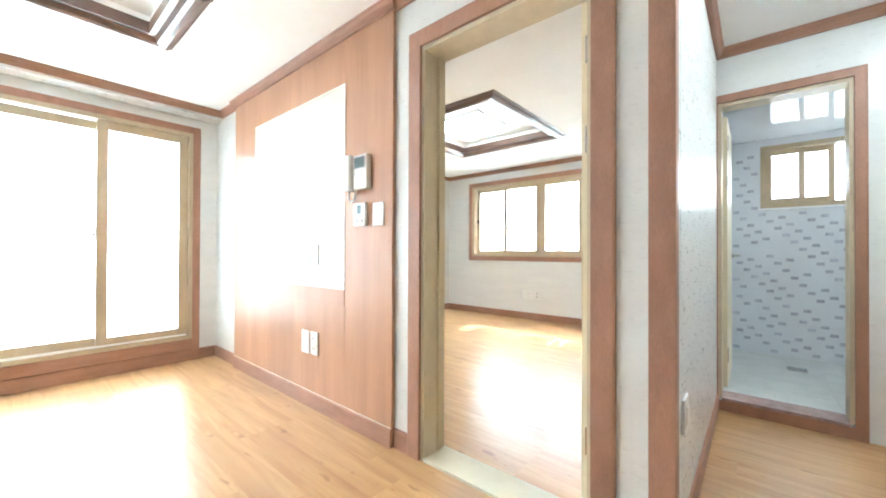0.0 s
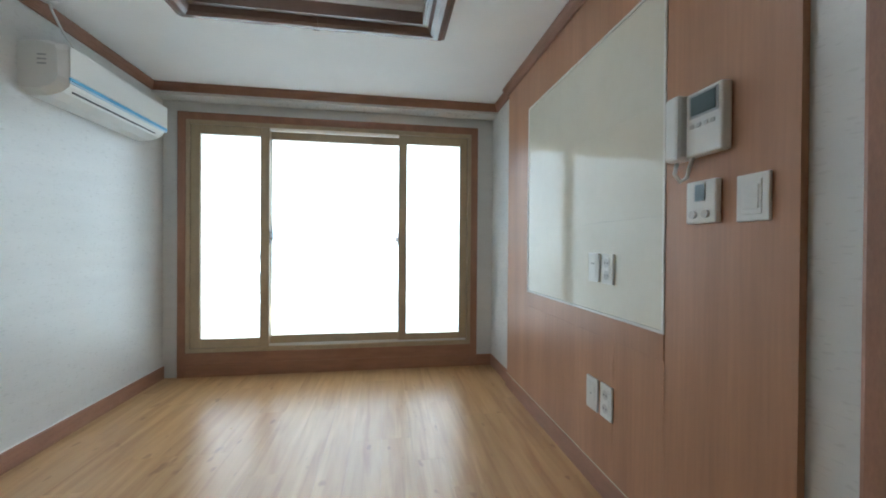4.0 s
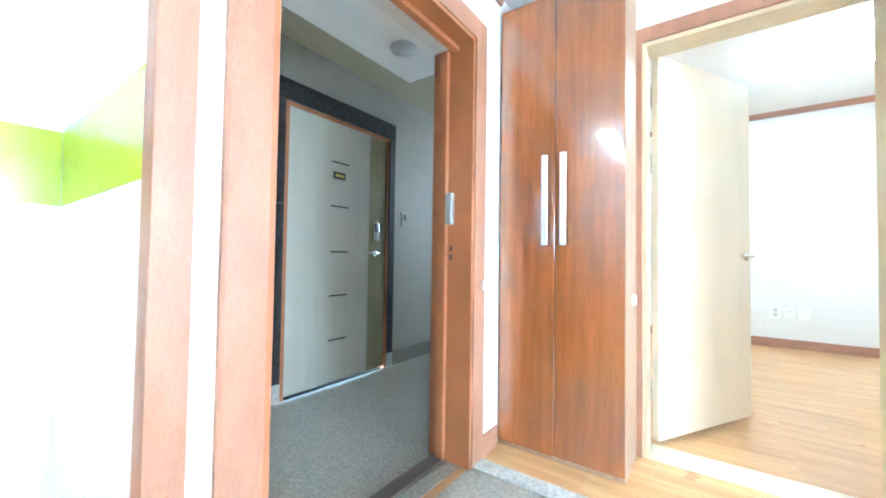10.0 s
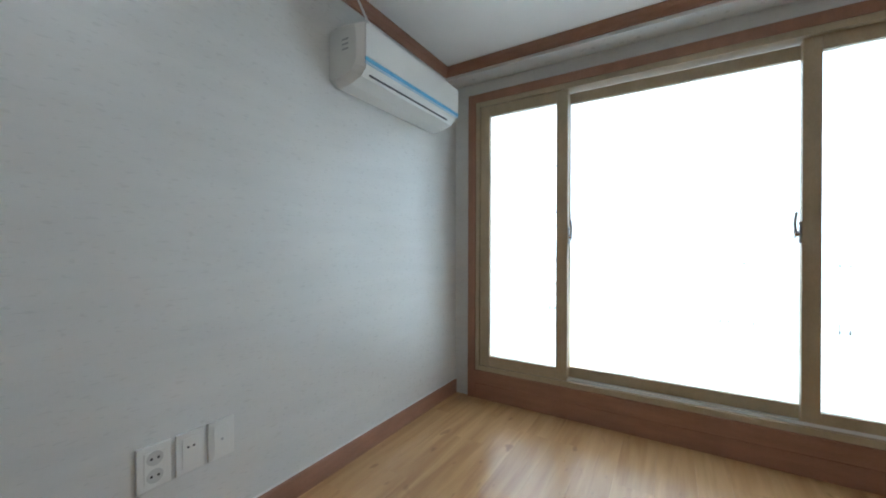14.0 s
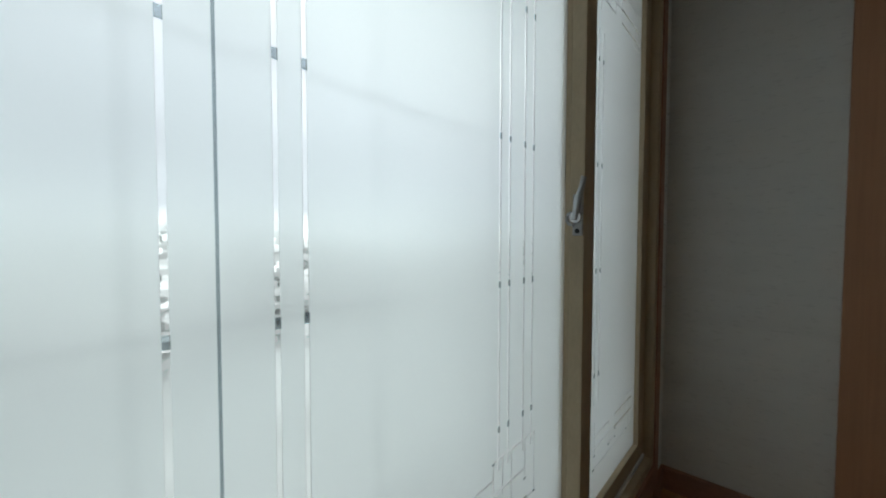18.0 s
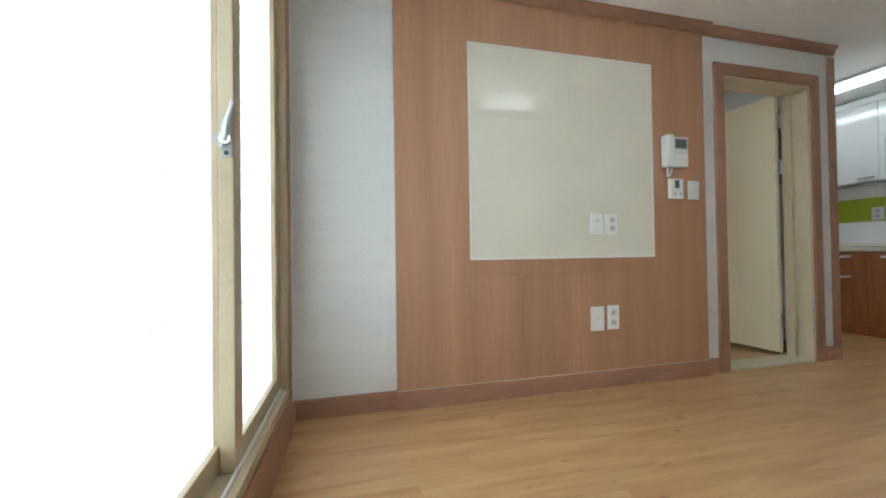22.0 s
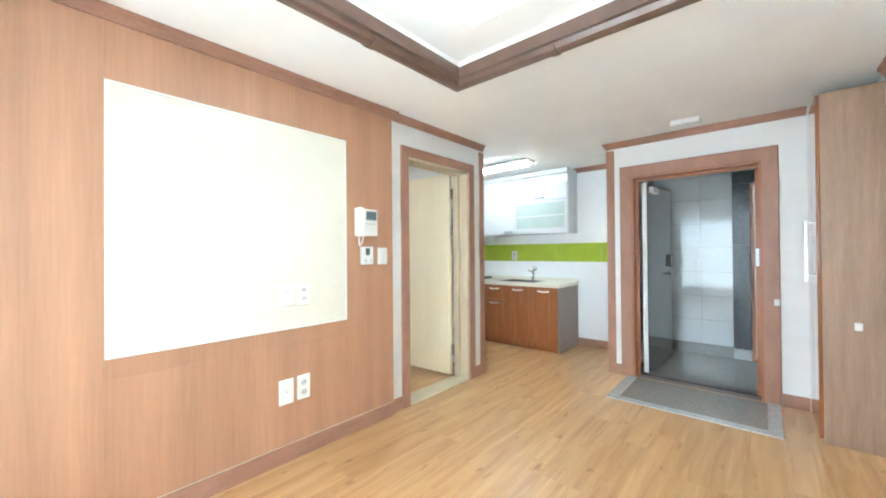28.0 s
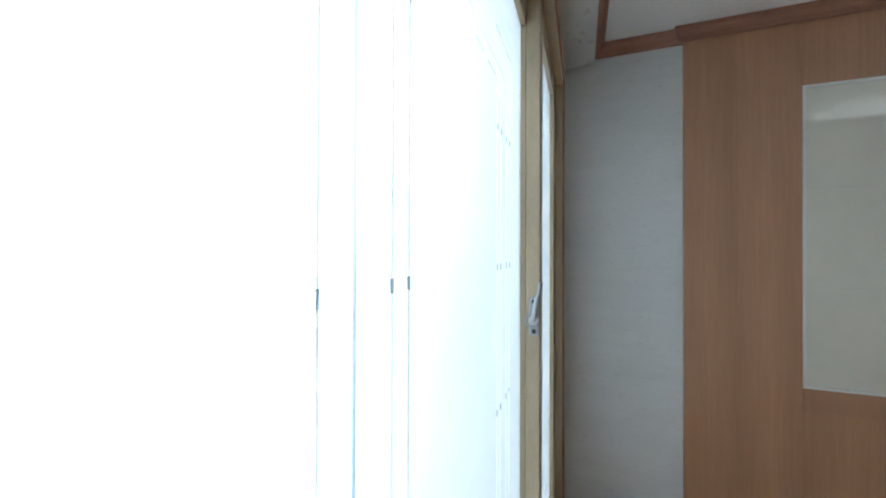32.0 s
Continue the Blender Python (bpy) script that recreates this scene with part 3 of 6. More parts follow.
setting("wall_corridor_7", boxes((-0.15, -5.15, 0, 0.0, SY - 0.22, 2.8)), CORR_WALL, "grey common corridor wall", "wall")
setting("floor", boxes((-3.45, -5.7, -0.2, B1X + 0.2, B1N + 0.2, -0.012)), JOINT, "wood floor base under the planks", "floor")
setting("corridor_floor", boxes((-3.3, NY, -0.011, EW, SY - 0.05, -0.004)), DARK_GRANITE, "dark polished granite corridor floor", "floor")

TR = (0.67, 2.14, -2.64, -1.11)      # living room tray x0 x1 y0 y1
TB = (4.0, 5.52, -2.42, -0.94)      # bedroom tray


def ceiling_with_tray(name, x0, y0, x1, y1, t, label):
    i = (t[0] + 0.14, t[1] - 0.14, t[2] + 0.14, t[3] - 0.14)
    bm = boxes((x0, y0, H, i[0], y1, H + 0.05), (i[1], y0, H, x1, y1, H + 0.05), (i[0], y0, H, i[1], i[2], H + 0.05), (i[0], i[3], H, i[1], y1, H + 0.05),
               (i[0] - 0.05, i[2] - 0.05, H + 0.09, i[1] + 0.05, i[3] + 0.05, H + 0.14),
               (i[0] - 0.05, i[2] - 0.05, H + 0.05, i[0], i[3] + 0.05, H + 0.09), (i[1], i[2] - 0.05, H + 0.05, i[1] + 0.05, i[3] + 0.05, H + 0.09),
               (i[0], i[2] - 0.05, H + 0.05, i[1], i[2], H + 0.09), (i[0], i[3], H + 0.05, i[1], i[3] + 0.05, H + 0.09))
    return setting(name, bm, CEILING, label, "ceiling")


ceiling_with_tray("ceiling", -0.15, KY - 0.15, EX + 0.16, 0.22, TR, "white papered ceiling with a raised tray")
ceiling_with_tray("ceiling_bedroom", EX + 0.16, -3.80, B1X + 0.2, B1N + 0.2, TB, "white papered bedroom ceiling with a raised tray")
setting("ceiling_kitchen", boxes((EX + 0.16, KY - 0.15, H, BX + 0.1, -3.80, H + 0.05)), CEILING, "white papered kitchen ceiling", "ceiling")
setting("ceiling_bathroom", boxes((BX + 0.1, KY - 0.15, 2.085, 6.3, -3.80, 2.135)), WHITE_GLOSS, "glossy white bathroom ceiling", "ceiling")
setting("ceiling_bedroom_two", boxes((B2X - 0.15, -5.0, H2, -0.15, -1.2, H2 + 0.05)), CEILING, "white papered ceiling", "ceiling")
setting("ceiling_corridor", boxes((-3.45, NY - 0.15, 2.42, EW, SY - 0.0, 2.47)), CREAM_PAINT, "cream corridor ceiling", "ceiling")
setting("soffit", boxes((0, -0.15, 2.27, EX, 0, H)), WALLPAPER, "shallow papered beam above the window", "beam")


def tray_moulding(name, t, label):
    bm = bmesh.new()
    prof = [(0, 0), (0.001, -0.008), (0.014, -0.010), (0.026, -0.028), (0.050, -0.043), (0.076, -0.044), (0.098, -0.034), (0.110, -0.016), (0.114, -0.010), (0.126, -0.010), (0.132, -0.014), (0.146, -0.014), (0.146, 0.055), (0.1395, 0.055), (0.1395, 0.0)]
    sweep(bm, [(t[0], t[2]), (t[1], t[2]), (t[1], t[3]), (t[0], t[3])], prof, pose(0, 0, H), closed=True)
    ob = setting(name, bm, TRAY, label, "moulding")
    fat = [(o + (0.006 if o > 0.06 else -0.002), h - 0.006) for o, h in prof[1:8]] + [(0.117, 0.0), (0.0, 0.0)]
    xm, ym = (t[0] + t[1]) / 2, (t[2] + t[3]) / 2
    for p, d in (((xm, t[2]), (1, 0)), ((t[1], ym), (0, 1)), ((xm, t[3]), (-1, 0)), ((t[0], ym), (0, -1))):
        way = [(p[0] - d[0] * 0.016, p[1] - d[1] * 0.016), (p[0] + d[0] * 0.016, p[1] + d[1] * 0.016)]
        part("joint_clip", sweep(bmesh.new(), way, fat, pose(0, 0, H)), TRAY, ob, "dark brown joint clip")
    return ob


tray_moulding("tray_moulding", TR, "dark brown glossy moulding round the ceiling tray")
tray_moulding("tray_moulding_bedroom", TB, "dark brown glossy moulding round the ceiling tray")

# ---- cornices and baseboards ----
CORN = [(0, 0), (0.046, 0), (0.046, -0.014), (0.040, -0.016), (0.040, -0.022), (0.030, -0.034), (0.026, -0.050), (0.022, -0.052), (0.022, -0.062), (0.017, -0.064), (0.017, -0.076), (0, -0.076)]
BASE = [(0, 0), (0.012, 0), (0.012, 0.092), (0.008, 0.10), (0, 0.10)]


CORN = [(o * 0.92, h * 0.76) for o, h in CORN]


def moulding(name, pts, prof, z, mat, label, closed=False):
    bm = bmesh.new()
    sweep(bm, pts, prof, pose(0, 0, z), closed)
    return setting(name, bm, mat, label, "moulding")


AX, AY0, AY1 = 2.752, -2.597, -0.522      # wood panel face and its ends
moulding("cornice", [(EX, EY), (EX, AY0), (AX, AY0), (AX, AY1), (EX, AY1), (EX, -0.15), (0, -0.15), (0, SY + 0.55)], CORN, H - 0.001, TRIM_H, "brown wooden cornice round the living room")
moulding("cornice_kitchen", [(0.318, SY), (EW, SY), (EW, KY), (BX, KY), (BX, EY), (EX, EY)], CORN, H - 0.001, TRIM_H, "brown wooden cornice round the kitchen")
moulding("cornice_bedroom", [(EX + 0.16, -3.66), (B1X, -3.66), (B1X, B1N), (EX + 0.16, B1N)], CORN, H - 0.001, TRIM_H, "brown wooden cornice round the bedroom", closed=True)
moulding("cornice_bedroom_two", [(B2X, -4.85), (-0.15, -4.85), (-0.15, -1.35), (B2X, -1.35)], CORN, H2 - 0.001, TRIM_H, "brown wooden cornice round the bedroom", closed=True)
moulding("baseboard_west", [(0, 0), (0, D2[1] + 0.07)], BASE, 0, TRIM_H, "brown baseboard along the wallpaper wall")
moulding("baseboard_east", [(EX, D1[1] + 0.085), (EX, AY0)], BASE, 0, TRIM_H, "brown baseboard beside the doorway")
moulding("baseboard_panel", [(AX, AY0), (AX, AY1)], BASE, 0, TRIM_H, "brown baseboard under the wood panelling")
moulding("baseboard_north_east", [(EX, AY1), (EX, 0), (2.63, 0)], BASE, 0, TRIM_H, "brown baseboard in the window corner")
moulding("baseboard_corner", [(BX, EY), (EX, EY), (EX, D1[0] - 0.085)], BASE, 0, TRIM_H, "brown baseboard round the wall end")
moulding("baseboard_entrance", [(0.32, SY), (0.478, SY)], BASE, 0, TRIM_H, "brown baseboard beside the entrance")
moulding("baseboard_kitchen", [(1.673, SY), (EW, SY), (EW, KY), (2.455, KY)], BASE, 0, TRIM_H, "brown baseboard along the kitchen wall")
moulding("baseboard_bedroom", [(EX + 0.16, -3.64), (EX + 0.16, -3.66), (B1X, -3.66), (B1X, B1N), (EX + 0.16, B1N), (EX + 0.16, D1[1] + 0.081)], BASE, 0, TRIM_H, "brown baseboard round the bedroom")
moulding("baseboard_bedroom_two", [(-0.15, -1.35), (B2X, -1.35), (B2X, -4.85), (-0.15, -4.85)], BASE, 0, TRIM_H, "brown baseboard round the bedroom")


for nm, a, b in (("baseboard_west", (0.0005, D2[1] + 0.07, 0.1002), (0.006, -0.0005, 0.105)), ("baseboard_panel", (AX - 0.004, AY0, 0.1002), (AX - 0.0005, AY1, 0.1025))):
    part("caulk", boxes((*a, *b)), CEILING if nm == "baseboard_west" else SILL, bpy.data.objects[nm], "thin pale caulk line")

# ---- outside ----
def backdrop(name, bm, mat, label):
    return setting(name, bm, mat, label, "backdrop")


HAZE = distance("bright_hazy_distance", 3.0)
backdrop("backdrop", boxes((-22, 7.0, -9, 24, 7.05, 16.0)), HAZE, "bright hazy daylight outside the balcony window")
backdrop("backdrop_east", boxes((13.5, -22, -9, 13.55, 7.0, 6.5)), distance("bright_hazy_distance_east", 2.0), "bright hazy daylight outside the bedroom window")
# faint glow added out of view to light the corridor
backdrop("corridor_fill_sheet", boxes((-16, -16, -9, -15.95, 6.9, 16.0)), glow("corridor_fill_glow", (1.0, 0.96, 0.88), 0.025), "unseen glowing sheet added to light the corridor from its west end")

# ---- doorways ----
JAMB = material("tan_jamb_film", (0.58, 0.49, 0.34), 0.4, vary=0.06, stretch=(3, 3, 1))


def u_trim(bm, a, b, top, depth, plane, face, width=0.08, closed=False, low=0.0):
    """Flat architrave round an opening from a to b; depth is signed, out of the wall."""
    pts = [(a, low), (a, top), (b, top), (b, low)]
    prof = [(0, 0), (width, 0), (width, depth * 0.8), (width - 0.008, depth), (0, depth)]
    m = pose(face, 0, 0) @ ON_X if plane == "x" else pose(0, face, 0) @ ON_Y
    return sweep(bm, pts, prof, m, closed)


def lever(parent, at, along, out, mat=None):
    """Lever handle: a round rose, a neck and a bent grip. along: way of the grip; out: way off the door."""
    at, along, out = Vector(at), Vector(along), Vector(out)
    bm = rod(bmesh.new(), at, at + out * 0.010, 0.026, 20)
    rod(bm, at, at + out * 0.05, 0.009, 12)
    tube(bm, [at + out * 0.045, at + out * 0.05 + along * 0.03, at + out * 0.047 + along * 0.075, at + out * 0.043 + along * 0.115], 0.008)
    return part("door_handle", bm, mat or CHROME, parent, "chrome lever handle", True)


def leaf_door(parent, hinge, angle, width, bridged, film):
    """A flush ivory leaf with two cross grooves, standing open."""
    m = Matrix.Translation((hinge[0], hinge[1], 0)) @ Matrix.Rotation(radians(angle), 4, "Z")
    bm = boxes((0, -0.015, 0.03, width, 0.015, 2.035))
    bm.transform(m)
    leaf = part("leaf", bm, film, parent, "pale film door leaf standing open")
    for z0, z1 in ((0.03, 0.698), (0.703, 1.317), (1.322, 2.035)):
        for y0, y1 in ((-0.019, -0.0152), (0.0152, 0.019)):
            bm = boxes((0, y0, z0, width - 0.0, y1, z1), bevel=0.0012)
            bm.transform(m)
            part("panel", bm, film, leaf)
    for sgn in (-1, 1):
        out = m.to_3x3() @ Vector((0, sgn, 0))
        lever(leaf, m @ Vector((width - 0.06, sgn * 0.019, 0.99)), m.to_3x3() @ Vector((-1, 0, 0)), out)
    for z in (0.22, 1.42, 1.78):
        if bridged:
            bm = boxes((-0.005, -0.058, z, -0.001, 0.004, z + 0.11), bevel=0.001)
            rod(bm, (-0.008, -0.028, z), (-0.008, -0.028, z + 0.11), 0.009, 12)
        else:
            bm = boxes((-0.012, 0.0195, z, 0.03, 0.03, z + 0.10))
            rod(bm, (-0.006, 0.026, z), (-0.006, 0.026, z + 0.10), 0.008, 10)
        bm.transform(m)
        part("hinge", bm, STEEL, leaf, "steel butt hinge")
    return leaf


door_1 = thing("door_1", "ivory bedroom door open into the room in a brown frame", "door", (EX + 0.08, -3.19, 0), kind="structure")
part("architrave", u_trim(bmesh.new(), D1[0], D1[1], DH, -0.016, "x", EX), TRIM, door_1, "brown wooden architrave")
part("architrave", u_trim(bmesh.new(), D1[0], D1[1], DH, 0.016, "x", EX + 0.16), TRIM, door_1)
part("jamb", boxes((EX + 0.002, D1[0], 0, EX + 0.158, D1[0] + 0.018, DH - 0.02), (EX + 0.002, D1[1] - 0.018, 0, EX + 0.158, D1[1], DH - 0.02), (EX + 0.002, D1[0], DH - 0.02, EX + 0.158, D1[1], DH), (EX + 0.10, D1[1] - 0.03, 0, EX + 0.115, D1[1] - 0.018, DH - 0.0205), (EX + 0.10, D1[0] + 0.018, 0.0125, EX + 0.157, D1[0] + 0.048, DH - 0.0205)), JAMB, door_1, "tan film door lining")
part("threshold", boxes((EX - 0.004, D1[0] + 0.018, -0.011, EX + 0.164, D1[1] - 0.018, 0.012), bevel=0.003), SILL, door_1, "pale wooden threshold")
leaf_door(door_1, (EX + 0.172, D1[0] + 0.078), 4.5, 0.775, True, IVORY)

door_2 = thing("door_2", "cream bedroom door standing half open in a brown frame", "door", (-0.08, -3.62, 0), kind="structure")
part("architrave", u_trim(bmesh.new(), D2[0], D2[1], DH, 0.016, "x", 0.0, 0.07), TRIM, door_2, "brown wooden architrave")
part("architrave", u_trim(bmesh.new(), D2[0], D2[1], DH, -0.016, "x", -0.15, 0.07), TRIM, door_2)
part("jamb", boxes((-0.148, D2[0], 0, -0.002, D2[0] + 0.018, DH - 0.02), (-0.148, D2[1] - 0.018, 0, -0.002, D2[1], DH - 0.02), (-0.148, D2[0], DH - 0.02, -0.002, D2[1], DH)), JAMB, door_2, "tan film door lining")
part("threshold", boxes((-0.154, D2[0] + 0.018, -0.011, 0.004, D2[1] - 0.018, 0.012), bevel=0.003), SILL, door_2, "pale wooden threshold")
leaf_door(door_2, (-0.162, D2[0] + 0.04), 149.4, 0.825, False, CREAM_FILM)

door_3 = thing("door_3", "bathroom doorway in a brown frame with a tan lining", "door", (BX + 0.07, -4.17, 0), kind="structure")
part("architrave", u_trim(bmesh.new(), BD[0], BD[1], BD[3], -0.016, "x", BX, 0.05), TRIM, door_3, "brown wooden architrave")
part("jamb", boxes((BX + 0.002, BD[0], BD[2] - 0.02, BX + 0.138, BD[0] + 0.018, BD[3] - 0.02), (BX + 0.002, BD[1] - 0.018, BD[2] - 0.02, BX + 0.138, BD[1], BD[3] - 0.02), (BX + 0.002, BD[0], BD[3] - 0.02, BX + 0.138, BD[1], BD[3])), JAMB, door_3, "tan film door lining")
part("threshold", boxes((BX - 0.014, BD[0] - 0.05, 0, BX - 0.0005, BD[1] + 0.03, BD[2] - 0.034), bevel=0.003), TRIM, door_3, "raised brown threshold board")
part("threshold_stone", boxes((BX - 0.018, BD[0] + 0.0185, BD[2] - 0.0335, BX + 0.15, BD[1] - 0.0185, BD[2] - 0.014), bevel=0.004), PINK_STONE, door_3, "polished pinkish stone threshold")

# ---- living room window ----
window_1 = thing("window_1", "wide frosted three-part balcony window in a beige and brown frame", "window", (1.34, 0.1, 0.2), kind="structure")
part("trim", u_trim(bmesh.new(), WIN[0], WIN[1], WIN[3], -0.018, "y", 0.0, 0.06, low=0.0), TRIM, window_1, "brown outer window trim")
part("apron", boxes((WIN[0], -0.016, 0, WIN[1], -0.001, 0.105), (WIN[0], -0.022, 0.108, WIN[1], -0.001, 0.20), bevel=0.003), TRIM_H, window_1, "brown skirting board under the window")
F0, F1, G0, G1 = WIN[0], WIN[1], WIN[2], WIN[3]
part("frame", boxes((F0, -0.012, G0, F0 + 0.03, 0.20, G1), (F1 - 0.03, -0.012, G0, F1, 0.20, G1), (F0 + 0.03, -0.012, G1 - 0.035, F1 - 0.03, 0.20, G1), (F0 + 0.03, -0.012, G0, F1 - 0.03, 0.20, G0 + 0.035), bevel=0.002), BEIGE, window_1, "beige window frame")
part("track", boxes((F0 + 0.04, 0.068, G0 + 0.035, F1 - 0.04, 0.076, G0 + 0.055), (F0 + 0.04, 0.012, G0 + 0.035, F1 - 0.04, 0.018, G0 + 0.05)), PLASTIC, window_1, "white sliding track")


def film_mesh(x0, x1, z0, z1, y0, y1, cuts):
    """A thin sheet with rectangular slits cut through it: faces in a grid, walls along the slits."""
    xs = sorted({x0, x1} | {min(max(v, x0), x1) for c in cuts for v in c[:2]})
    zs = sorted({z0, z1} | {min(max(v, z0), z1) for c in cuts for v in c[2:]})
    keep = {}
    for i in range(len(xs) - 1):
        xm = (xs[i] + xs[i + 1]) / 2
        near = [c for c in cuts if c[0] < xm < c[1]]
        for j in range(len(zs) - 1):
            zm = (zs[j] + zs[j + 1]) / 2
            keep[i, j] = not any(c[2] < zm < c[3] for c in near)
    bm = bmesh.new()
    at = {}

    def v(i, j, k):
        if (i, j, k) not in at:
            at[i, j, k] = bm.verts.new((xs[i], (y0, y1)[k], zs[j]))
        return at[i, j, k]

    for (i, j), solid in keep.items():
        if not solid:
            continue
        bm.faces.new((v(i, j, 0), v(i + 1, j, 0), v(i + 1, j + 1, 0), v(i, j + 1, 0)))
        bm.faces.new((v(i, j, 1), v(i, j + 1, 1), v(i + 1, j + 1, 1), v(i + 1, j, 1)))
        for di, dj, p, q in ((-1, 0, (i, j + 1), (i, j)), (1, 0, (i + 1, j), (i + 1, j + 1)), (0, -1, (i, j), (i + 1, j)), (0, 1, (i + 1, j + 1), (i, j + 1))):
            if not keep.get((i + di, j + dj), False):
                bm.faces.new((v(*q, 0), v(*p, 0), v(*p, 1), v(*q, 1)))
    bmesh.ops.recalc_face_normals(bm, faces=bm.faces)
    return bm


def fret_lines(x0, segs, k=0.00065):
    """Rectangles of a fret and of its mirror image near the top, from (u, v, u, v, width) on a fine square raster."""
    out = []
    for u0, v0, u1, v1, w in segs:
        a, b, c, d = x0 + u0 * k, 0.758 - v0 * k, x0 + u1 * k, 0.758 - v1 * k
        for e, g in ((b, d), (2.303 - b, 2.303 - d)):
            out.append((min(a, c) - w / 2, max(a, c) + w / 2, min(e, g) - w / 2, max(e, g) + w / 2))
    return out


def sash(parent, x0, x1, z0, z1, y0, y1, w, label, lines=(), fret=()):
    """A sliding sash; its frosted film is cut through by upright lines (x, width) and by a fret."""
    s = part("sash", boxes((x0, y0, z0, x0 + w, y1, z1), (x1 - w, y0, z0, x1, y1, z1), (x0 + w, y0, z1 - w, x1 - w, y1, z1), (x0 + w, y0, z0, x1 - w, y1, z0 + w), bevel=0.003), BEIGE, parent, label)
    ym = (y0 + y1) / 2
    p = part("pane", boxes((x0 + w - 0.004, ym, z0 + w - 0.004, x1 - w + 0.004, ym + 0.004, z1 - w + 0.004)), CLEAR, s, "clear glass pane")
    p.visible_shadow = False
    cuts = [(x - lw / 2, x + lw / 2, 0.60, 1.70) for x, lw in lines] + list(fret)
    f = part("film", film_mesh(x0 + w - 0.003, x1 - w + 0.003, z0 + w - 0.003, z1 - w + 0.003, ym - 0.003, ym - 0.0005, cuts), FROST, s, "frosted film with a clear fret cut into it")
    f.visible_shadow = False
    # grey squares added where the bars behind show through the clear lines
    for x, lw in lines:
        for z in ROWS[1:-1]:
            part("bar_glimpse", boxes((x - lw / 2, ym - 0.0036, z - 0.007, x + lw / 2, ym - 0.0031, z + 0.007)), ETCH_DARK, s, "small grey square standing in for a bar seen through the line")
    for k, (a, b, c, d) in enumerate(fret):
        if k % 4 == 0:
            part("tick", boxes((a - 0.004, ym - 0.0036, c - 0.002, a + 0.006, ym - 0.0031, c + 0.002)), ETCH_DARK, s)
    return s, ym - 0.0036


def crescent(parent, x, y, z, sgn):
    """Window latch on the side of a stile: a plate with two screws, a pivot with a hook and a long curved lever."""
    pl = part("latch_plate", boxes((x, y - 0.016, z - 0.064, x + sgn * 0.007, y + 0.012, z + 0.045), bevel=0.003), GREY_PLASTIC, parent, "grey metal latch plate")
    for dz in (-0.052, 0.033):
        part("screw", rod(bmesh.new(), (x + sgn * 0.0068, y - 0.002, z + dz), (x + sgn * 0.0085, y - 0.002, z + dz), 0.0065, 14), DARK, pl, "dark screw head")
    part("pivot", rod(bmesh.new(), (x + sgn * 0.006, y - 0.002, z - 0.016), (x + sgn * 0.024, y - 0.002, z - 0.016), 0.015, 18), STEEL, pl, "round steel pivot")
    hook = [(x + sgn * 0.017, y + 0.006 + 0.017 * math.cos(a), z - 0.020 + 0.017 * math.sin(a)) for a in (-1.6, -1.0, -0.4, 0.2, 0.8, 1.3)]
    part("hook", ribbon(bmesh.new(), hook, 0.010, 0.006, (1, 0, 0)), LATCH, pl, "curved grey hook")
    bm = ribbon(bmesh.new(), [(x + sgn * 0.018, y + 0.002, z - 0.030), (x + sgn * 0.020, y - 0.004, z - 0.005), (x + sgn * 0.024, y - 0.010, z + 0.030), (x + sgn * 0.023, y - 0.018, z + 0.062), (x + sgn * 0.020, y - 0.024, z + 0.088)], 0.011, 0.016, (1, 0, 0))
    for v in bm.verts:
        if v.co.z > z + 0.05:
            v.co.y += (y - 0.021 - v.co.y) * 0.35
    part("latch_lever", bm, LATCH, pl, "long grey curved lever", True)


SZ0, SZ1 = G0 + 0.035, G1 - 0.035
LX = (1.028, 1.073, 1.135, 1.171, 1.601, 1.638, 1.701, 1.741)      # clear lines of the middle pane
ROWS = (0.385, 0.690, 1.002, 1.313, 1.614, 1.922)
T = 0.0045
MID_FRET = fret_lines(0.966, [
    (105, 197, 382, 197, T), (105, 197, 105, 425, T), (382, 197, 382, 420, T), (97, 425, 382, 425, 0.0075), (270, 255, 517, 255, T), (105, 312, 945, 312, T), (268, 175, 268, 410, T), (327, 150, 327, 420, T),
    (608, 290, 608, 372, T), (608, 372, 682, 372, T), (660, 312, 660, 555, T), (718, 262, 718, 375, T), (718, 262, 795, 262, T), (850, 262, 945, 262, T),
    (948, 205, 1220, 205, T), (948, 205, 948, 430, T), (1218, 205, 1218, 430, T), (948, 430, 1220, 430, 0.0075), (1002, 205, 1002, 430, T), (1058, 205, 1058, 425, T), (1150, 205, 1150, 350, T), (945, 315, 1140, 315, T),
    (100, 480, 1215, 480, T), (100, 555, 1215, 555, T), (100, 480, 100, 555, T), (163, 480, 163, 555, T), (320, 480, 320, 555, T), (993, 480, 993, 555, T), (1150, 480, 1150, 555, T), (1212, 480, 1212, 555, T)])
SIDE_FRET = [(40, 330, 40, 480, T), (40, 392, 235, 392, T), (235, 392, 235, 505, T), (40, 450, 330, 450, T), (235, 505, 330, 505, T), (272, 450, 272, 505, T), (330, 388, 330, 505, T), (330, 388, 640, 392, T), (330, 455, 640, 460, T),
             (530, 350, 640, 350, T), (530, 350, 530, 540, T), (588, 350, 588, 540, T), (30, 545, 640, 545, 0.003)]
left_s, ly = sash(window_1, F0 + 0.03, 0.816, SZ0, SZ1, 0.006, 0.050, 0.072, "beige sliding sash", [(0.701, 0.008), (0.734, 0.008)], fret_lines(0.318, SIDE_FRET))
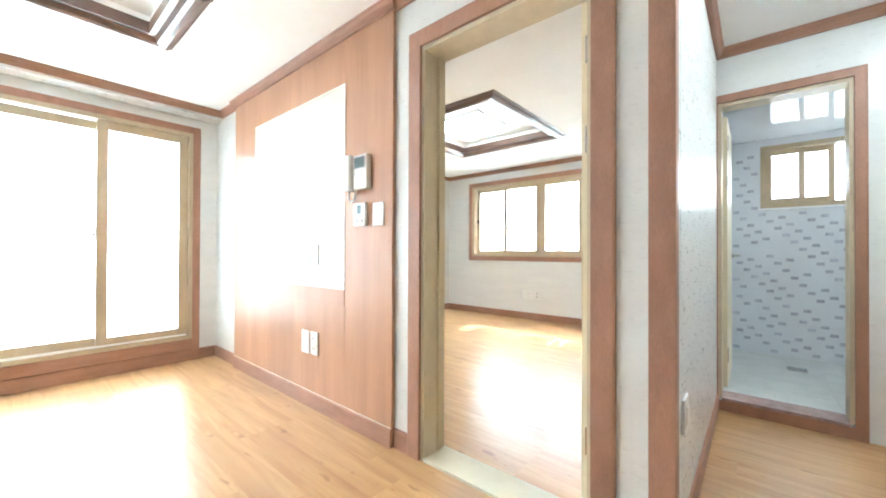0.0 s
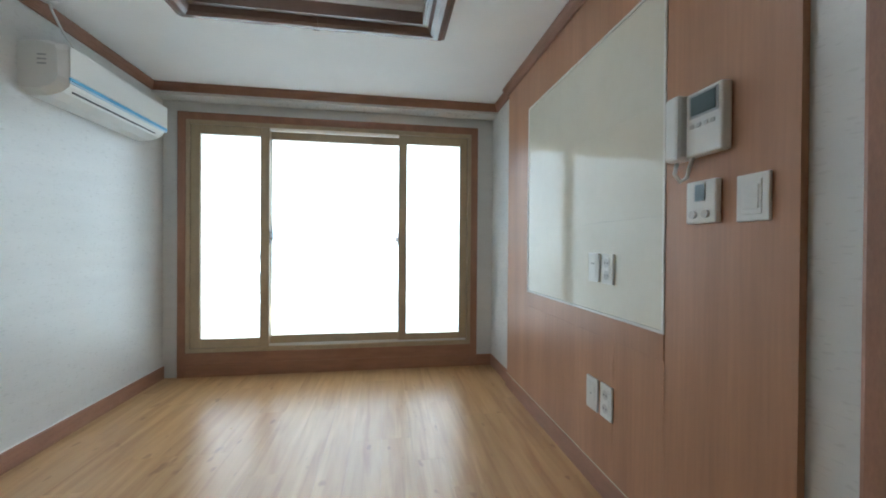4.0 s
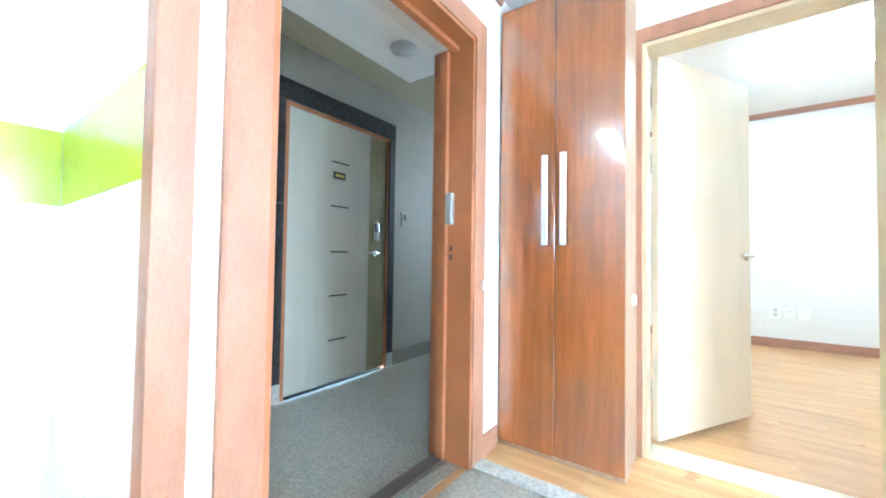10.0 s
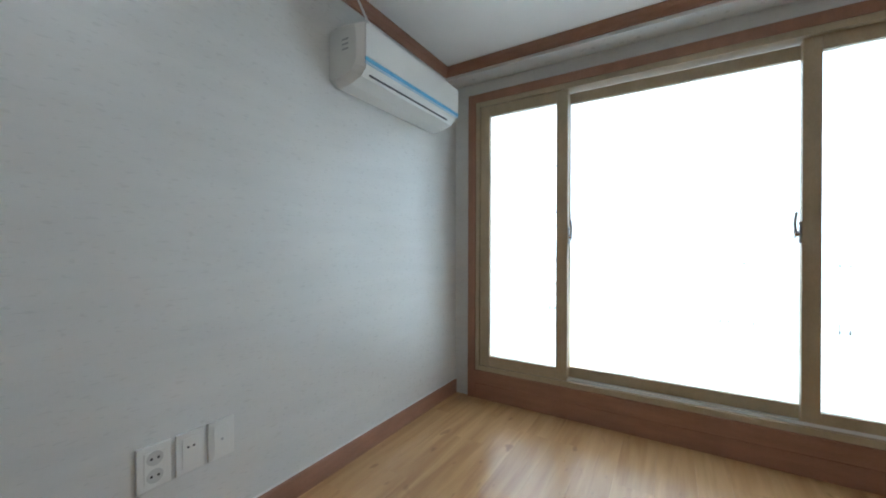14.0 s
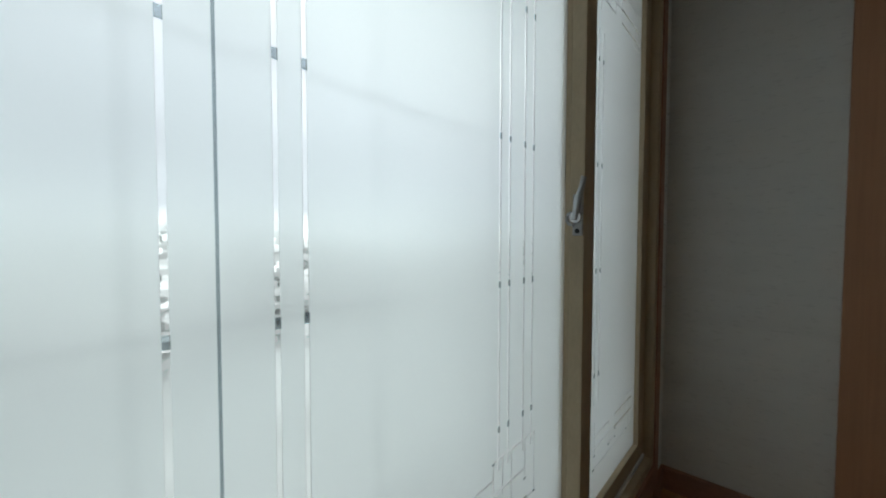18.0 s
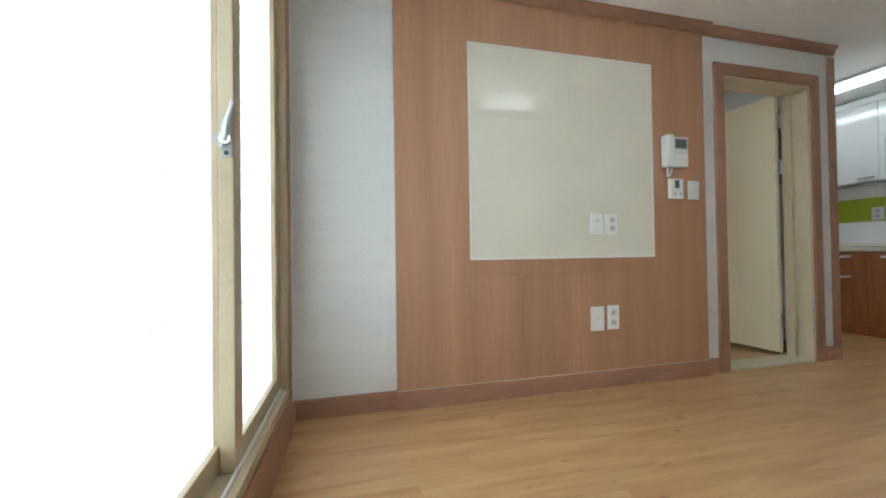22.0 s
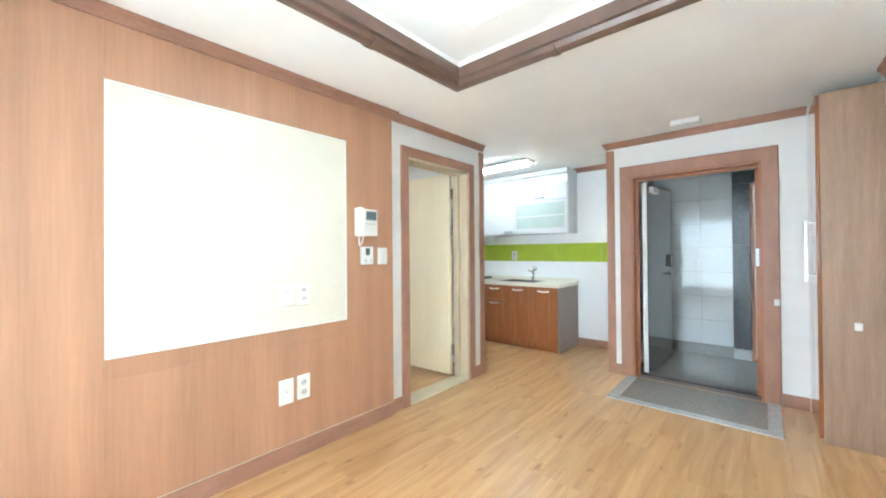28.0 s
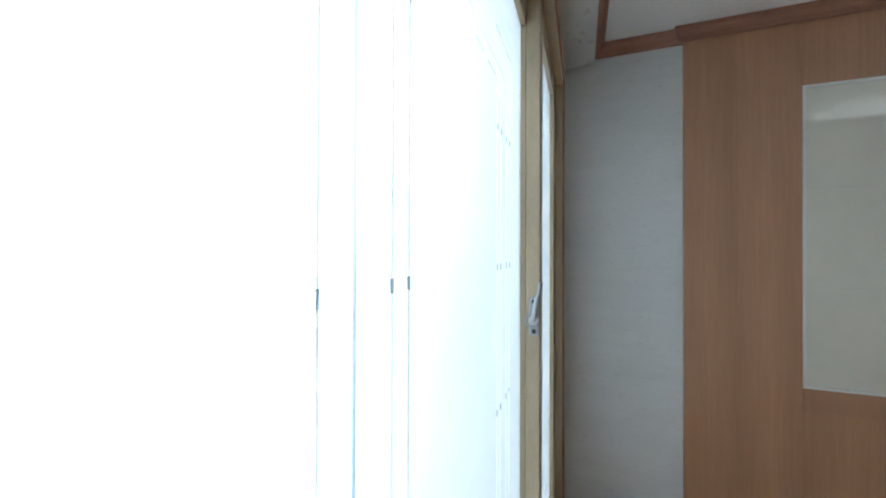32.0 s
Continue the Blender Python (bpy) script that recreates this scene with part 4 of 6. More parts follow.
mid_s, my = sash(window_1, 0.750, 1.986, SZ0 + 0.01, SZ1 - 0.01, 0.062, 0.098, 0.068, "beige sliding sash behind", [(x, 0.007) for k, x in enumerate(LX) if k != 1], MID_FRET)
right_s, ry = sash(window_1, 1.910, F1 - 0.03, SZ0, SZ1, 0.020, 0.060, 0.070, "beige sliding sash", [(2.045, 0.008), (2.08, 0.008)], fret_lines(2.03, SIDE_FRET))
crescent(left_s, 0.816, 0.024, 1.17, 1)
crescent(right_s, 1.910, 0.038, 1.17, -1)


def glazing_bars(parent, x0, x1, xs, y, z0, z1):
    """Slim pale bars in squares, set behind the frosted film."""
    for z in ROWS:
        if z0 + 0.02 < z < z1 - 0.02:
            part("glazing_bar", boxes((x0, y, z - 0.007, x1, y + 0.006, z + 0.007)), BAR, parent, "slim grey bar behind the film")
    for x in xs:
        part("glazing_bar", boxes((x - 0.007, y + 0.0062, z0, x + 0.007, y + 0.012, z1)), BAR, parent, "slim grey bar behind the film")


BAR = clear_line("pale_glazing_bar", (1, 1, 1), 0.95)
glazing_bars(left_s, 0.274, 0.746, (0.508,), ly + 0.026, SZ0 + 0.07, SZ1 - 0.07)
glazing_bars(mid_s, 0.816, 1.92, (1.003, 1.308, 1.613), my + 0.026, SZ0 + 0.076, SZ1 - 0.076)
glazing_bars(right_s, 1.982, 2.470, (2.226,), ry + 0.026, SZ0 + 0.07, SZ1 - 0.07)
part("dark_line", boxes((LX[1] - 0.0016, my - 0.0006, 0.42, LX[1] + 0.0016, my + 0.0006, 1.90)), ETCH_DARK, mid_s, "thin grey line on the glass")

# ---- bedroom one window ----
window_2 = thing("window_2", "long frosted bedroom window in a beige and brown frame", "window", (B1X + 0.08, -1.5, 0.93), kind="structure")
part("trim", u_trim(bmesh.new(), -2.80, -0.36, 2.11, -0.018, "x", B1X, 0.07, closed=True, low=0.95), TRIM, window_2, "brown outer window trim")
part("frame", boxes((B1X - 0.008, -2.80, 0.95, B1X + 0.16, -2.76, 2.11), (B1X - 0.008, -0.40, 0.95, B1X + 0.16, -0.36, 2.11), (B1X - 0.008, -2.76, 2.07, B1X + 0.16, -0.40, 2.11), (B1X - 0.008, -2.76, 0.95, B1X + 0.16, -0.40, 0.99)), BEIGE, window_2, "beige window frame")
for i, (a, b) in enumerate(((-1.00, -0.41), (-1.575, -0.96), (-2.215, -1.61), (-2.755, -2.19))):
    x0 = B1X + (0.02 if i in (1, 2) else 0.065)
    w = 0.055
    sb = part("sash", boxes((x0, a, 0.99, x0 + 0.035, a + w, 2.07), (x0, b - w, 0.99, x0 + 0.035, b, 2.07), (x0, a + w, 0.99, x0 + 0.035, b - w, 0.99 + w), (x0, a + w, 2.07 - w, x0 + 0.035, b - w, 2.07)), BEIGE, window_2, "beige sliding sash")
    e = 0.032
    part("film", boxes((x0 + 0.012, a + w + e, 0.99 + w + 0.052, x0 + 0.0155, b - w - e, 2.07 - w)), FROST, sb, "frosted film, a little short of the sash")
    pb = part("pane", boxes((x0 + 0.016, a + w, 0.99 + w, x0 + 0.021, b - w, 2.07 - w)), CLEAR, sb, "clear glass pane")
    pb.visible_shadow = False
    bm = boxes((x0 - 0.014, (b if i in (0, 3) else a + w) - 0.035, 1.50, x0 - 0.0005, (b if i in (0, 3) else a + w) - 0.012, 1.56), bevel=0.003)
    if i in (0, 3):
        part("latch", bm, DARK, sb, "small dark sash latch")
setting("eave", boxes((B1X + 0.2, -4.0, 2.60, B1X + 1.02, 0.6, 2.72)), CORR_WALL, "concrete eave over the bedroom window", "eave")

part("meeting_post", boxes((B1X + 0.022, -1.6095, 0.99, B1X + 0.05, -1.5755, 2.07)), BEIGE, window_2, "beige meeting post")

# ---- bathroom window ----
window_3 = thing("window_3", "small bathroom window in a beige frame", "window", (6.1, -4.38, 1.44), kind="structure")
part("frame", boxes((6.04, -4.68, 1.44, 6.16, -4.64, 2.02), (6.04, -4.12, 1.44, 6.16, -4.08, 2.02), (6.04, -4.64, 1.98, 6.16, -4.12, 2.02), (6.04, -4.64, 1.44, 6.16, -4.12, 1.48)), BEIGE, window_3, "beige window frame")
for a, b, xs in ((-4.385, -4.12, 6.075), (-4.575, -4.345, 6.112)):
    sb = part("sash", boxes((xs, a, 1.48, xs + 0.032, a + 0.042, 1.98), (xs, b - 0.042, 1.48, xs + 0.032, b, 1.98), (xs, a + 0.042, 1.93, xs + 0.032, b - 0.042, 1.98), (xs, a + 0.042, 1.48, xs + 0.032, b - 0.042, 1.53), bevel=0.002), BEIGE, window_3, "beige sash")
    part("pane", boxes((xs + 0.013, a + 0.042, 1.53, xs + 0.019, b - 0.042, 1.93)), FROST, sb, "frosted glass pane")
# pane stands in for a bright open gap and keeps the sun out
part("gap_pane", boxes((6.125, -4.64, 1.48, 6.131, -4.5752, 1.98)), FROST, window_3, "narrow frosted pane put in place of the bright gap beside the sashes")
part("sill", boxes((6.02, -4.70, 1.418, 6.05, -4.06, 1.438), bevel=0.003), WHITE_TILE, window_3, "white tiled sill edge")

# ---- wood panel wall ----
AZ0, AZ1, AT0, AT1 = 0.805, 2.018, -2.178, -0.938
panel_wall = thing("panelling", "brown wood-grain wall panelling round a cream tile field", "panelling", (AX, -1.56, 0), kind="structure")
XB = EX - 0.001
for y0, y1 in ((AT1 + 0.0003, AY1), (AY0, AT0 - 0.0003)):
    part("board", boxes((AX, y0, 0.0, XB, y1, 2.345), bevel=0.001), ARTWOOD, panel_wall, "upright wood-grain board")
part("board", boxes((AX, AT0, AZ1 + 0.012, XB, AT1, 2.345), bevel=0.001), ARTWOOD, panel_wall, "wood-grain board above the tiles")
part("rail", boxes((AX - 0.003, AT0, 0.70, XB, AT1, AZ0 - 0.012), bevel=0.002), ARTWOOD, panel_wall, "wood-grain rail under the tiles")
cuts = [AT0, -1.89, -1.57, -1.26, AT1]
for a, b in zip(cuts, cuts[1:]):
    part("board", boxes((AX, a + 0.0003, 0.0, XB, b - 0.0003, 0.6992), bevel=0.0004), ARTWOOD, panel_wall)
part("tile_edge", boxes((AX - 0.004, AT0, AZ0 - 0.012, XB, AT1, AZ0 - 0.001), (AX - 0.004, AT0, AZ1 + 0.001, XB, AT1, AZ1 + 0.012), (AX - 0.004, AT0, AZ0 - 0.001, XB, AT0 + 0.01, AZ1 + 0.001), (AX - 0.004, AT1 - 0.01, AZ0 - 0.001, XB, AT1, AZ1 + 0.001)), EDGE_WHITE, panel_wall, "white edge strip")
part("grout", boxes((AX + 0.003, AT0 + 0.01, AZ0 - 0.001, XB, AT1 - 0.01, AZ1 + 0.001)), GROUT, panel_wall, "pale grout")
for a, b in ((AT0 + 0.0105, -1.5763), (-1.5760, AT1 - 0.0105)):
    for z0, z1 in ((AZ0, 1.2060), (1.2063, 1.6110), (1.6113, AZ1)):
        part("tile", boxes((AX - 0.001, a, z0, AX + 0.008, b, z1), bevel=0.0003), CREAM_TILE, panel_wall, "cream glossy tile")

# ---- entrance ----
door_4 = thing("door_4", "grey steel entrance door swung open into the corridor, brown frame", "door", (0.97, SY - 0.1, 0), kind="structure")
part("architrave", u_trim(bmesh.new(), ED[0], ED[1], ED[2], 0.018, "y", SY, 0.105), TRIM, door_4, "broad brown architrave")
part("steel_frame", boxes((ED[0], SY - 0.215, 0, ED[0] + 0.02, SY + 0.012, ED[2] - 0.02), (ED[1] - 0.02, SY - 0.125, 0, ED[1], SY + 0.012, ED[2] - 0.02), (ED[0], SY - 0.125, ED[2] - 0.02, ED[1], SY + 0.012, ED[2]), (ED[0] + 0.02, SY - 0.16, 0, ED[0] + 0.045, SY - 0.12, ED[2] - 0.04), (ED[1] - 0.045, SY - 0.105, 0, ED[1] - 0.02, SY - 0.07, ED[2] - 0.04), (ED[0] + 0.02, SY - 0.105, ED[2] - 0.045, ED[1] - 0.02, SY - 0.07, ED[2] - 0.02), bevel=0.002), ORANGE, door_4, "orange-brown steel frame")
part("sill", boxes((ED[0] + 0.02, SY - 0.19, -0.011, ED[1] - 0.02, SY - 0.12, 0.016), bevel=0.003), ORANGE_DARK, door_4, "dark brown steel door sill")
m4 = Matrix.Translation((1.485, SY - 0.152, 0)) @ Matrix.Rotation(radians(-94.0), 4, "Z")
bm = boxes((-0.004, -0.021, 0.02, -0.0002, 0.021, ED[2] - 0.05))
bm.transform(m4)
hinge_edge = bm
bm = boxes((0.0, -0.022, 0.02, 0.90, 0.022, ED[2] - 0.05), bevel=0.003)
bm.transform(m4)
leaf4 = part("leaf", bm, GREY_DOOR, door_4, "dark grey steel door leaf, swung open")
part("hinge_edge", hinge_edge, PLASTIC, leaf4, "pale edge of the leaf")
bm = boxes((0.755, -0.050, 1.06, 0.84, -0.022, 1.20), bevel=0.006)
bm.transform(m4)
lock4 = part("door_lock", bm, DARK, leaf4, "black electronic lock body")
bm = boxes((0.768, -0.0535, 1.08, 0.827, -0.0502, 1.18), bevel=0.001)
bm.transform(m4)
part("lock_cover", bm, WELL, lock4, "silver lock cover")
lever(leaf4, m4 @ Vector((0.83, -0.022, 0.98)), m4.to_3x3() @ Vector((-1, 0, 0)), m4.to_3x3() @ Vector((0, -1, 0)))
bm = boxes((0.06, -0.07, 1.84, 0.26, -0.022, 1.90), bevel=0.006)
bm.transform(m4)
part("door_closer", bm, PLASTIC, leaf4, "white door closer")
bm = boxes((ED[0] + 0.0195, SY - 0.119, 1.11, ED[0] + 0.048, SY - 0.083, 1.26), bevel=0.005)
part("strike", bm, LATCH, door_4, "chrome lock strike on the frame")
for z in (0.945, 0.985):
    part("bolt_hole", boxes((ED[0] + 0.0195, SY - 0.108, z, ED[0] + 0.0207, SY - 0.094, z + 0.024)), DARK, door_4, "dark bolt hole")
slab = tagged(part("entrance_slab", boxes((0.57, -4.075, -0.011, 1.535, SY, -0.004)), GRANITE), "grey speckled granite floor sunk inside the entrance", "slab", kind="structure")
part("edge_strip", boxes((0.490, -4.075, -0.0115, 1.615, -3.9955, 0.008), (1.535, SY, -0.0115, 1.615, -4.0752, 0.008), (0.490, SY, -0.0115, 0.57, -4.0752, 0.008), bevel=0.003), EDGE_STONE, slab, "paler polished stone edge")

# ---- corridor beyond ----
door_5 = thing("door_5", "closed pale neighbour's door with five dark lines in a black stone surround", "door", (0.2, NY, 0), kind="structure")
part("surround_block", boxes((0.69, NY - 0.10, 0.12, 0.85, NY + 0.012, 1.298), bevel=0.002), BLACK_STONE, door_5, "black stone block")
part("surround_block", boxes((0.69, NY - 0.10, 1.301, 0.85, NY + 0.012, 1.998), bevel=0.002), BLACK_STONE, door_5, "black stone block")
part("surround_block", boxes((-0.37, NY - 0.10, 0.12, -0.30, NY + 0.012, 1.998), bevel=0.002), BLACK_STONE, door_5, "black stone block")
part("lintel", boxes((-0.37, NY - 0.10, 2.0, 0.85, NY + 0.013, 2.14), bevel=0.002), BLACK_STONE, door_5, "black stone lintel")
part("plinth", boxes((0.69, NY - 0.10, 0.0, 0.849, NY + 0.013, 0.118), (-0.37, NY - 0.10, 0.0, -0.30, NY + 0.013, 0.118)), EDGE_STONE, door_5, "pale stone plinth")
part("frame", boxes((0.66, NY - 0.09, 0, 0.689, NY + 0.004, 1.999), (-0.299, NY - 0.09, 0, -0.27, NY + 0.004, 1.999), (-0.27, NY - 0.09, 1.97, 0.66, NY + 0.004, 1.999)), ORANGE, door_5, "orange-brown steel frame")
leaf5 = part("leaf", boxes((-0.08, NY - 0.05, 0.02, 0.658, NY - 0.006, 1.968)), NB_DOOR, door_5, "pale grey door leaf")
part("band", boxes((-0.268, NY - 0.05, 0.02, -0.0805, NY - 0.007, 1.968)), NB_BAND, door_5, "olive band with the lock")
for z in (0.325, 0.655, 0.985, 1.33, 1.665):
    part("line", boxes((0.14, NY - 0.008, z, 0.305, NY - 0.004, z + 0.012)), DARK, leaf5)
pl5 = part("number_plate", boxes((0.175, NY - 0.008, 1.545, 0.29, NY - 0.002, 1.60), bevel=0.002), DARK, leaf5, "black number plate")
part("plate_mark", boxes((0.195, NY - 0.003, 1.565, 0.27, NY - 0.001, 1.58)), material("yellow_mark", (0.6, 0.5, 0.05), 0.5), pl5, "yellow unreadable mark")
lk5 = part("door_lock", boxes((-0.175, NY - 0.008, 1.09, -0.115, NY + 0.02, 1.25), bevel=0.006), STEEL, leaf5, "silver electronic lock")
part("lock_panel", boxes((-0.165, NY + 0.0201, 1.17, -0.125, NY + 0.023, 1.24), bevel=0.002), DARK, lk5, "black lock panel")
lever(leaf5, (-0.145, NY - 0.006, 0.99), (1, 0, 0), (0, 1, 0))
tiles_corr = tagged(new("corridor_wall_tiles"), "glossy pale grey tiles on the corridor wall", "wall tile", kind="structure")
for k in range(8):
    for x0, x1 in ((0.851, 1.149), (1.151, EW - 0.151)):
        part("tile", boxes((x0, NY - 0.001, 0.128 + k * 0.287, x1, NY + 0.008, 0.128 + k * 0.287 + 0.284), bevel=0.001), ENTRY_TILE, tiles_corr)
setting("corridor_skirting", boxes((0.85, NY, 0, EW - 0.15, NY + 0.014, 0.125), (-3.3, NY, 0, -0.371, NY + 0.014, 0.12)), GRANITE, "pale stone skirting", "skirting")
bell = thing("doorbell", "pale doorbell panel with a dark button on the corridor wall", "doorbell", (-0.5, NY, 1.3))
part("plate", boxes((-0.545, NY, 1.24, -0.465, NY + 0.012, 1.37), bevel=0.003), CORR_WALL, bell)
part("button", boxes((-0.52, NY + 0.0121, 1.30, -0.49, NY + 0.018, 1.35), bevel=0.002), DARK, bell, "dark button")

# ---- shoe cabinet ----
CN, CF, CT = -4.095, 0.318, 2.255
cab = thing("shoe_cabinet", "tall glossy red-brown shoe cabinet with two doors and bar handles", "cabinet", (0.15, -4.39, 0))
part("body", boxes((0.017, SY + 0.001, 0.0, CF - 0.02, CN, CT), bevel=0.002), CAB_SIDE, cab, "matt brown side board")
for y0, y1, hy in ((CN - 0.002, -4.396, -4.352), (-4.400, SY + 0.012, -4.440)):
    d = part("door", boxes((CF - 0.0195, y1, 0.03, CF, y0, CT - 0.004), bevel=0.003), GLOSS_CAB, cab, "glossy red-brown door")
    bm = boxes((CF + 0.028, hy - 0.0145, 1.02, CF + 0.040, hy + 0.0145, 1.45), bevel=0.003)
    rod(bm, (CF, hy, 1.07), (CF + 0.03, hy, 1.07), 0.006)
    rod(bm, (CF, hy, 1.44), (CF + 0.03, hy, 1.44), 0.006)
    part("handle", bm, BRUSHED, d, "long flat brushed steel bar handle")

# ---- kitchen ----
KX = 2.455
for i, (a, b, n) in enumerate(((KX + 0.02, 2.835, "door"), (2.835, 3.195, "door"), (3.195, 3.555, "drawers"), (3.555, 4.075, "door"), (4.075, BX - 0.01, "door"))):
    u = thing("base_cabinet", "red-brown kitchen base cabinet under the worktop", "cabinet", ((a + b) / 2, -5.26, 0), group="kitchen base cabinets")
    part("body", boxes((a + 0.001, KY + 0.001, 0.10, b - 0.001, -4.995, 0.80)), KIT_SIDE, u, "dark cabinet body")
    part("plinth", boxes((a + 0.001, -5.03, 0.0, b - 0.001, -5.01, 0.098)), KIT_DOOR, u, "red-brown plinth")
    for z0, z1 in (((0.105, 0.795),) if n == "door" else ((0.105, 0.60), (0.604, 0.795))):
        d = part("door" if n == "door" else "drawer", boxes((a + 0.003, -4.994, z0, b - 0.003, -4.975, z1), bevel=0.003), KIT_DOOR, u, "red-brown front")
        bm = bmesh.new()
        xm = (a + b) / 2
        tube(bm, [(xm - 0.07, -4.975, z1 - 0.045), (xm - 0.06, -4.950, z1 - 0.045), (xm, -4.942, z1 - 0.052), (xm + 0.06, -4.950, z1 - 0.045), (xm + 0.07, -4.975, z1 - 0.045)], 0.010)
        part("handle", bm, NICKEL, d, "curved satin metal handle", True)
tagged(part("end_panel", boxes((KX, KY + 0.001, 0.0, KX + 0.0195, -4.98, 0.80), bevel=0.001), KIT_SIDE), "dark brown end panel of the kitchen counter", "panel")
top_ = thing("worktop", "cream worktop with a steel sink on the base cabinets", "worktop", (3.475, -5.26, 0.80))
part("slab", boxes((KX - 0.01, KY + 0.001, 0.801, 2.855, -4.96, 0.84), (3.375, KY + 0.001, 0.801, BX - 0.005, -4.96, 0.84), (2.855, -5.10, 0.801, 3.375, -4.96, 0.84), (2.855, KY + 0.001, 0.801, 3.375, -5.44, 0.84)), WORKTOP, top_, "cream stone worktop")
part("upstand", boxes((KX - 0.01, KY + 0.001, 0.8402, BX - 0.005, KY + 0.016, 0.88), bevel=0.002), WORKTOP, top_, "low upstand along the wall")
sink = thing("sink", "stainless steel sink set in the worktop", "sink", (3.115, -5.27, 0.70))
part("bowl", boxes((2.857, -5.438, 0.66, 3.373, -5.102, 0.67), (2.857, -5.438, 0.67, 2.865, -5.102, 0.842), (3.365, -5.438, 0.67, 3.373, -5.102, 0.842), (2.865, -5.438, 0.67, 3.365, -5.43, 0.842), (2.865, -5.11, 0.67, 3.365, -5.102, 0.842)), STEEL, sink)
part("rim", boxes((2.835, -5.455, 0.8402, 2.865, -5.085, 0.845), (3.365, -5.455, 0.8402, 3.395, -5.085, 0.845), (2.865, -5.455, 0.8402, 3.365, -5.43, 0.845), (2.865, -5.11, 0.8402, 3.365, -5.085, 0.845)), STEEL, sink, "steel rim")
tap = thing("faucet", "chrome single-lever kitchen faucet behind the sink", "faucet", (3.055, -5.48, 0.845))
bm = rod(bmesh.new(), (3.055, -5.48, 0.845), (3.055, -5.48, 0.93), 0.024, 18, 0.020)
part("body", bm, CHROME, tap, "", True)
part("spout", tube(bmesh.new(), [(3.055, -5.48, 0.91), (3.03, -5.45, 0.985), (2.985, -5.39, 1.03), (2.945, -5.335, 1.03), (2.925, -5.31, 0.995)], 0.016, 12), CHROME, tap, "curved spout", True)
part("lever", tube(bmesh.new(), [(3.055, -5.48, 0.93), (3.055, -5.485, 0.95), (3.075, -5.47, 0.965), (3.115, -5.44, 0.985)], 0.010), CHROME, tap, "lever", True)
for i, (a, b) in enumerate(((2.455, 3.235), (3.235, 3.735), (3.735, 4.275))):
    u = thing("wall_cabinet", "glossy white kitchen wall cabinet" + (" with a glass flap" if i == 0 else ""), "cabinet", ((a + b) / 2, -5.4, 1.49), group="kitchen wall cabinets")
    part("body", boxes((a, KY + 0.001, 1.49, b - 0.001, -5.297, 2.26), bevel=0.001), WHITE_GLOSS, u, "white body")
    part("cornice", boxes((a - 0.0, KY + 0.001, 2.2605, b - 0.001, -5.272, 2.325), bevel=0.002), WHITE_GLOSS, u, "white top strip")
    if i == 0:
        part("door", boxes((a + 0.004, -5.294, 1.933, b - 0.004, -5.275, 2.255), bevel=0.002), WHITE_GLOSS, u, "glossy white flap")
        fr = part("glass_flap", boxes((a + 0.003, -5.294, 1.495, a + 0.04, -5.275, 1.926), (b - 0.04, -5.294, 1.495, b - 0.003, -5.275, 1.926), (a + 0.04, -5.294, 1.89, b - 0.04, -5.275, 1.926), (a + 0.04, -5.294, 1.495, b - 0.04, -5.275, 1.56)), WHITE_GLOSS, u, "white framed glass flap")
        part("glass", boxes((a + 0.04, -5.29, 1.56, b - 0.04, -5.284, 1.89)), material("grey_green_glass", (0.40, 0.47, 0.44), 0.3, vary=0.05), fr, "grey-green glass")
        part("shelf_edge", boxes((a + 0.04, -5.2835, 1.715, b - 0.04, -5.2825, 1.735)), WHITE_GLOSS, fr, "shelf seen through the glass")
    else:
        part("door", boxes((a + 0.002, -5.294, 1.495, b - 0.003, -5.275, 2.257), bevel=0.002), WHITE_GLOSS, u, "glossy white door")
    bm = bmesh.new()
    xm, zz = ((a + b) / 2, 1.965) if i == 0 else (a + 0.10, 1.53)
    tube(bm, [(xm - 0.06, -5.275, zz), (xm - 0.05, -5.257, zz), (xm + 0.05, -5.257, zz), (xm + 0.06, -5.275, zz)], 0.010)
    part("handle", bm, LATCH, u, "curved satin metal handle", True)
# wall tiles: white over the whole back wall, with a green band
tiles_back = tagged(new("kitchen_wall_tiles"), "white glossy wall tiles with a green band", "wall tile", kind="structure")
for z0, z1, mt in ((0.102, 0.47, WHITE_TILE), (0.472, 0.84, WHITE_TILE), (0.842, 1.105, WHITE_TILE), (1.107, 1.355, GREEN_TILE), (1.357, 1.70, WHITE_TILE), (1.702, 2.05, WHITE_TILE), (2.052, 2.275, WHITE_TILE)):
    for x0, x1 in ((EW + 0.002, 2.15), (2.152, 2.75), (2.752, 3.35), (3.352, 3.95), (3.952, BX - 0.002)):
        part("tile", boxes((x0, KY - 0.001, z0, x1, KY + 0.0008 + (0.0003 if mt is GREEN_TILE else 0), z1)), mt, tiles_back)

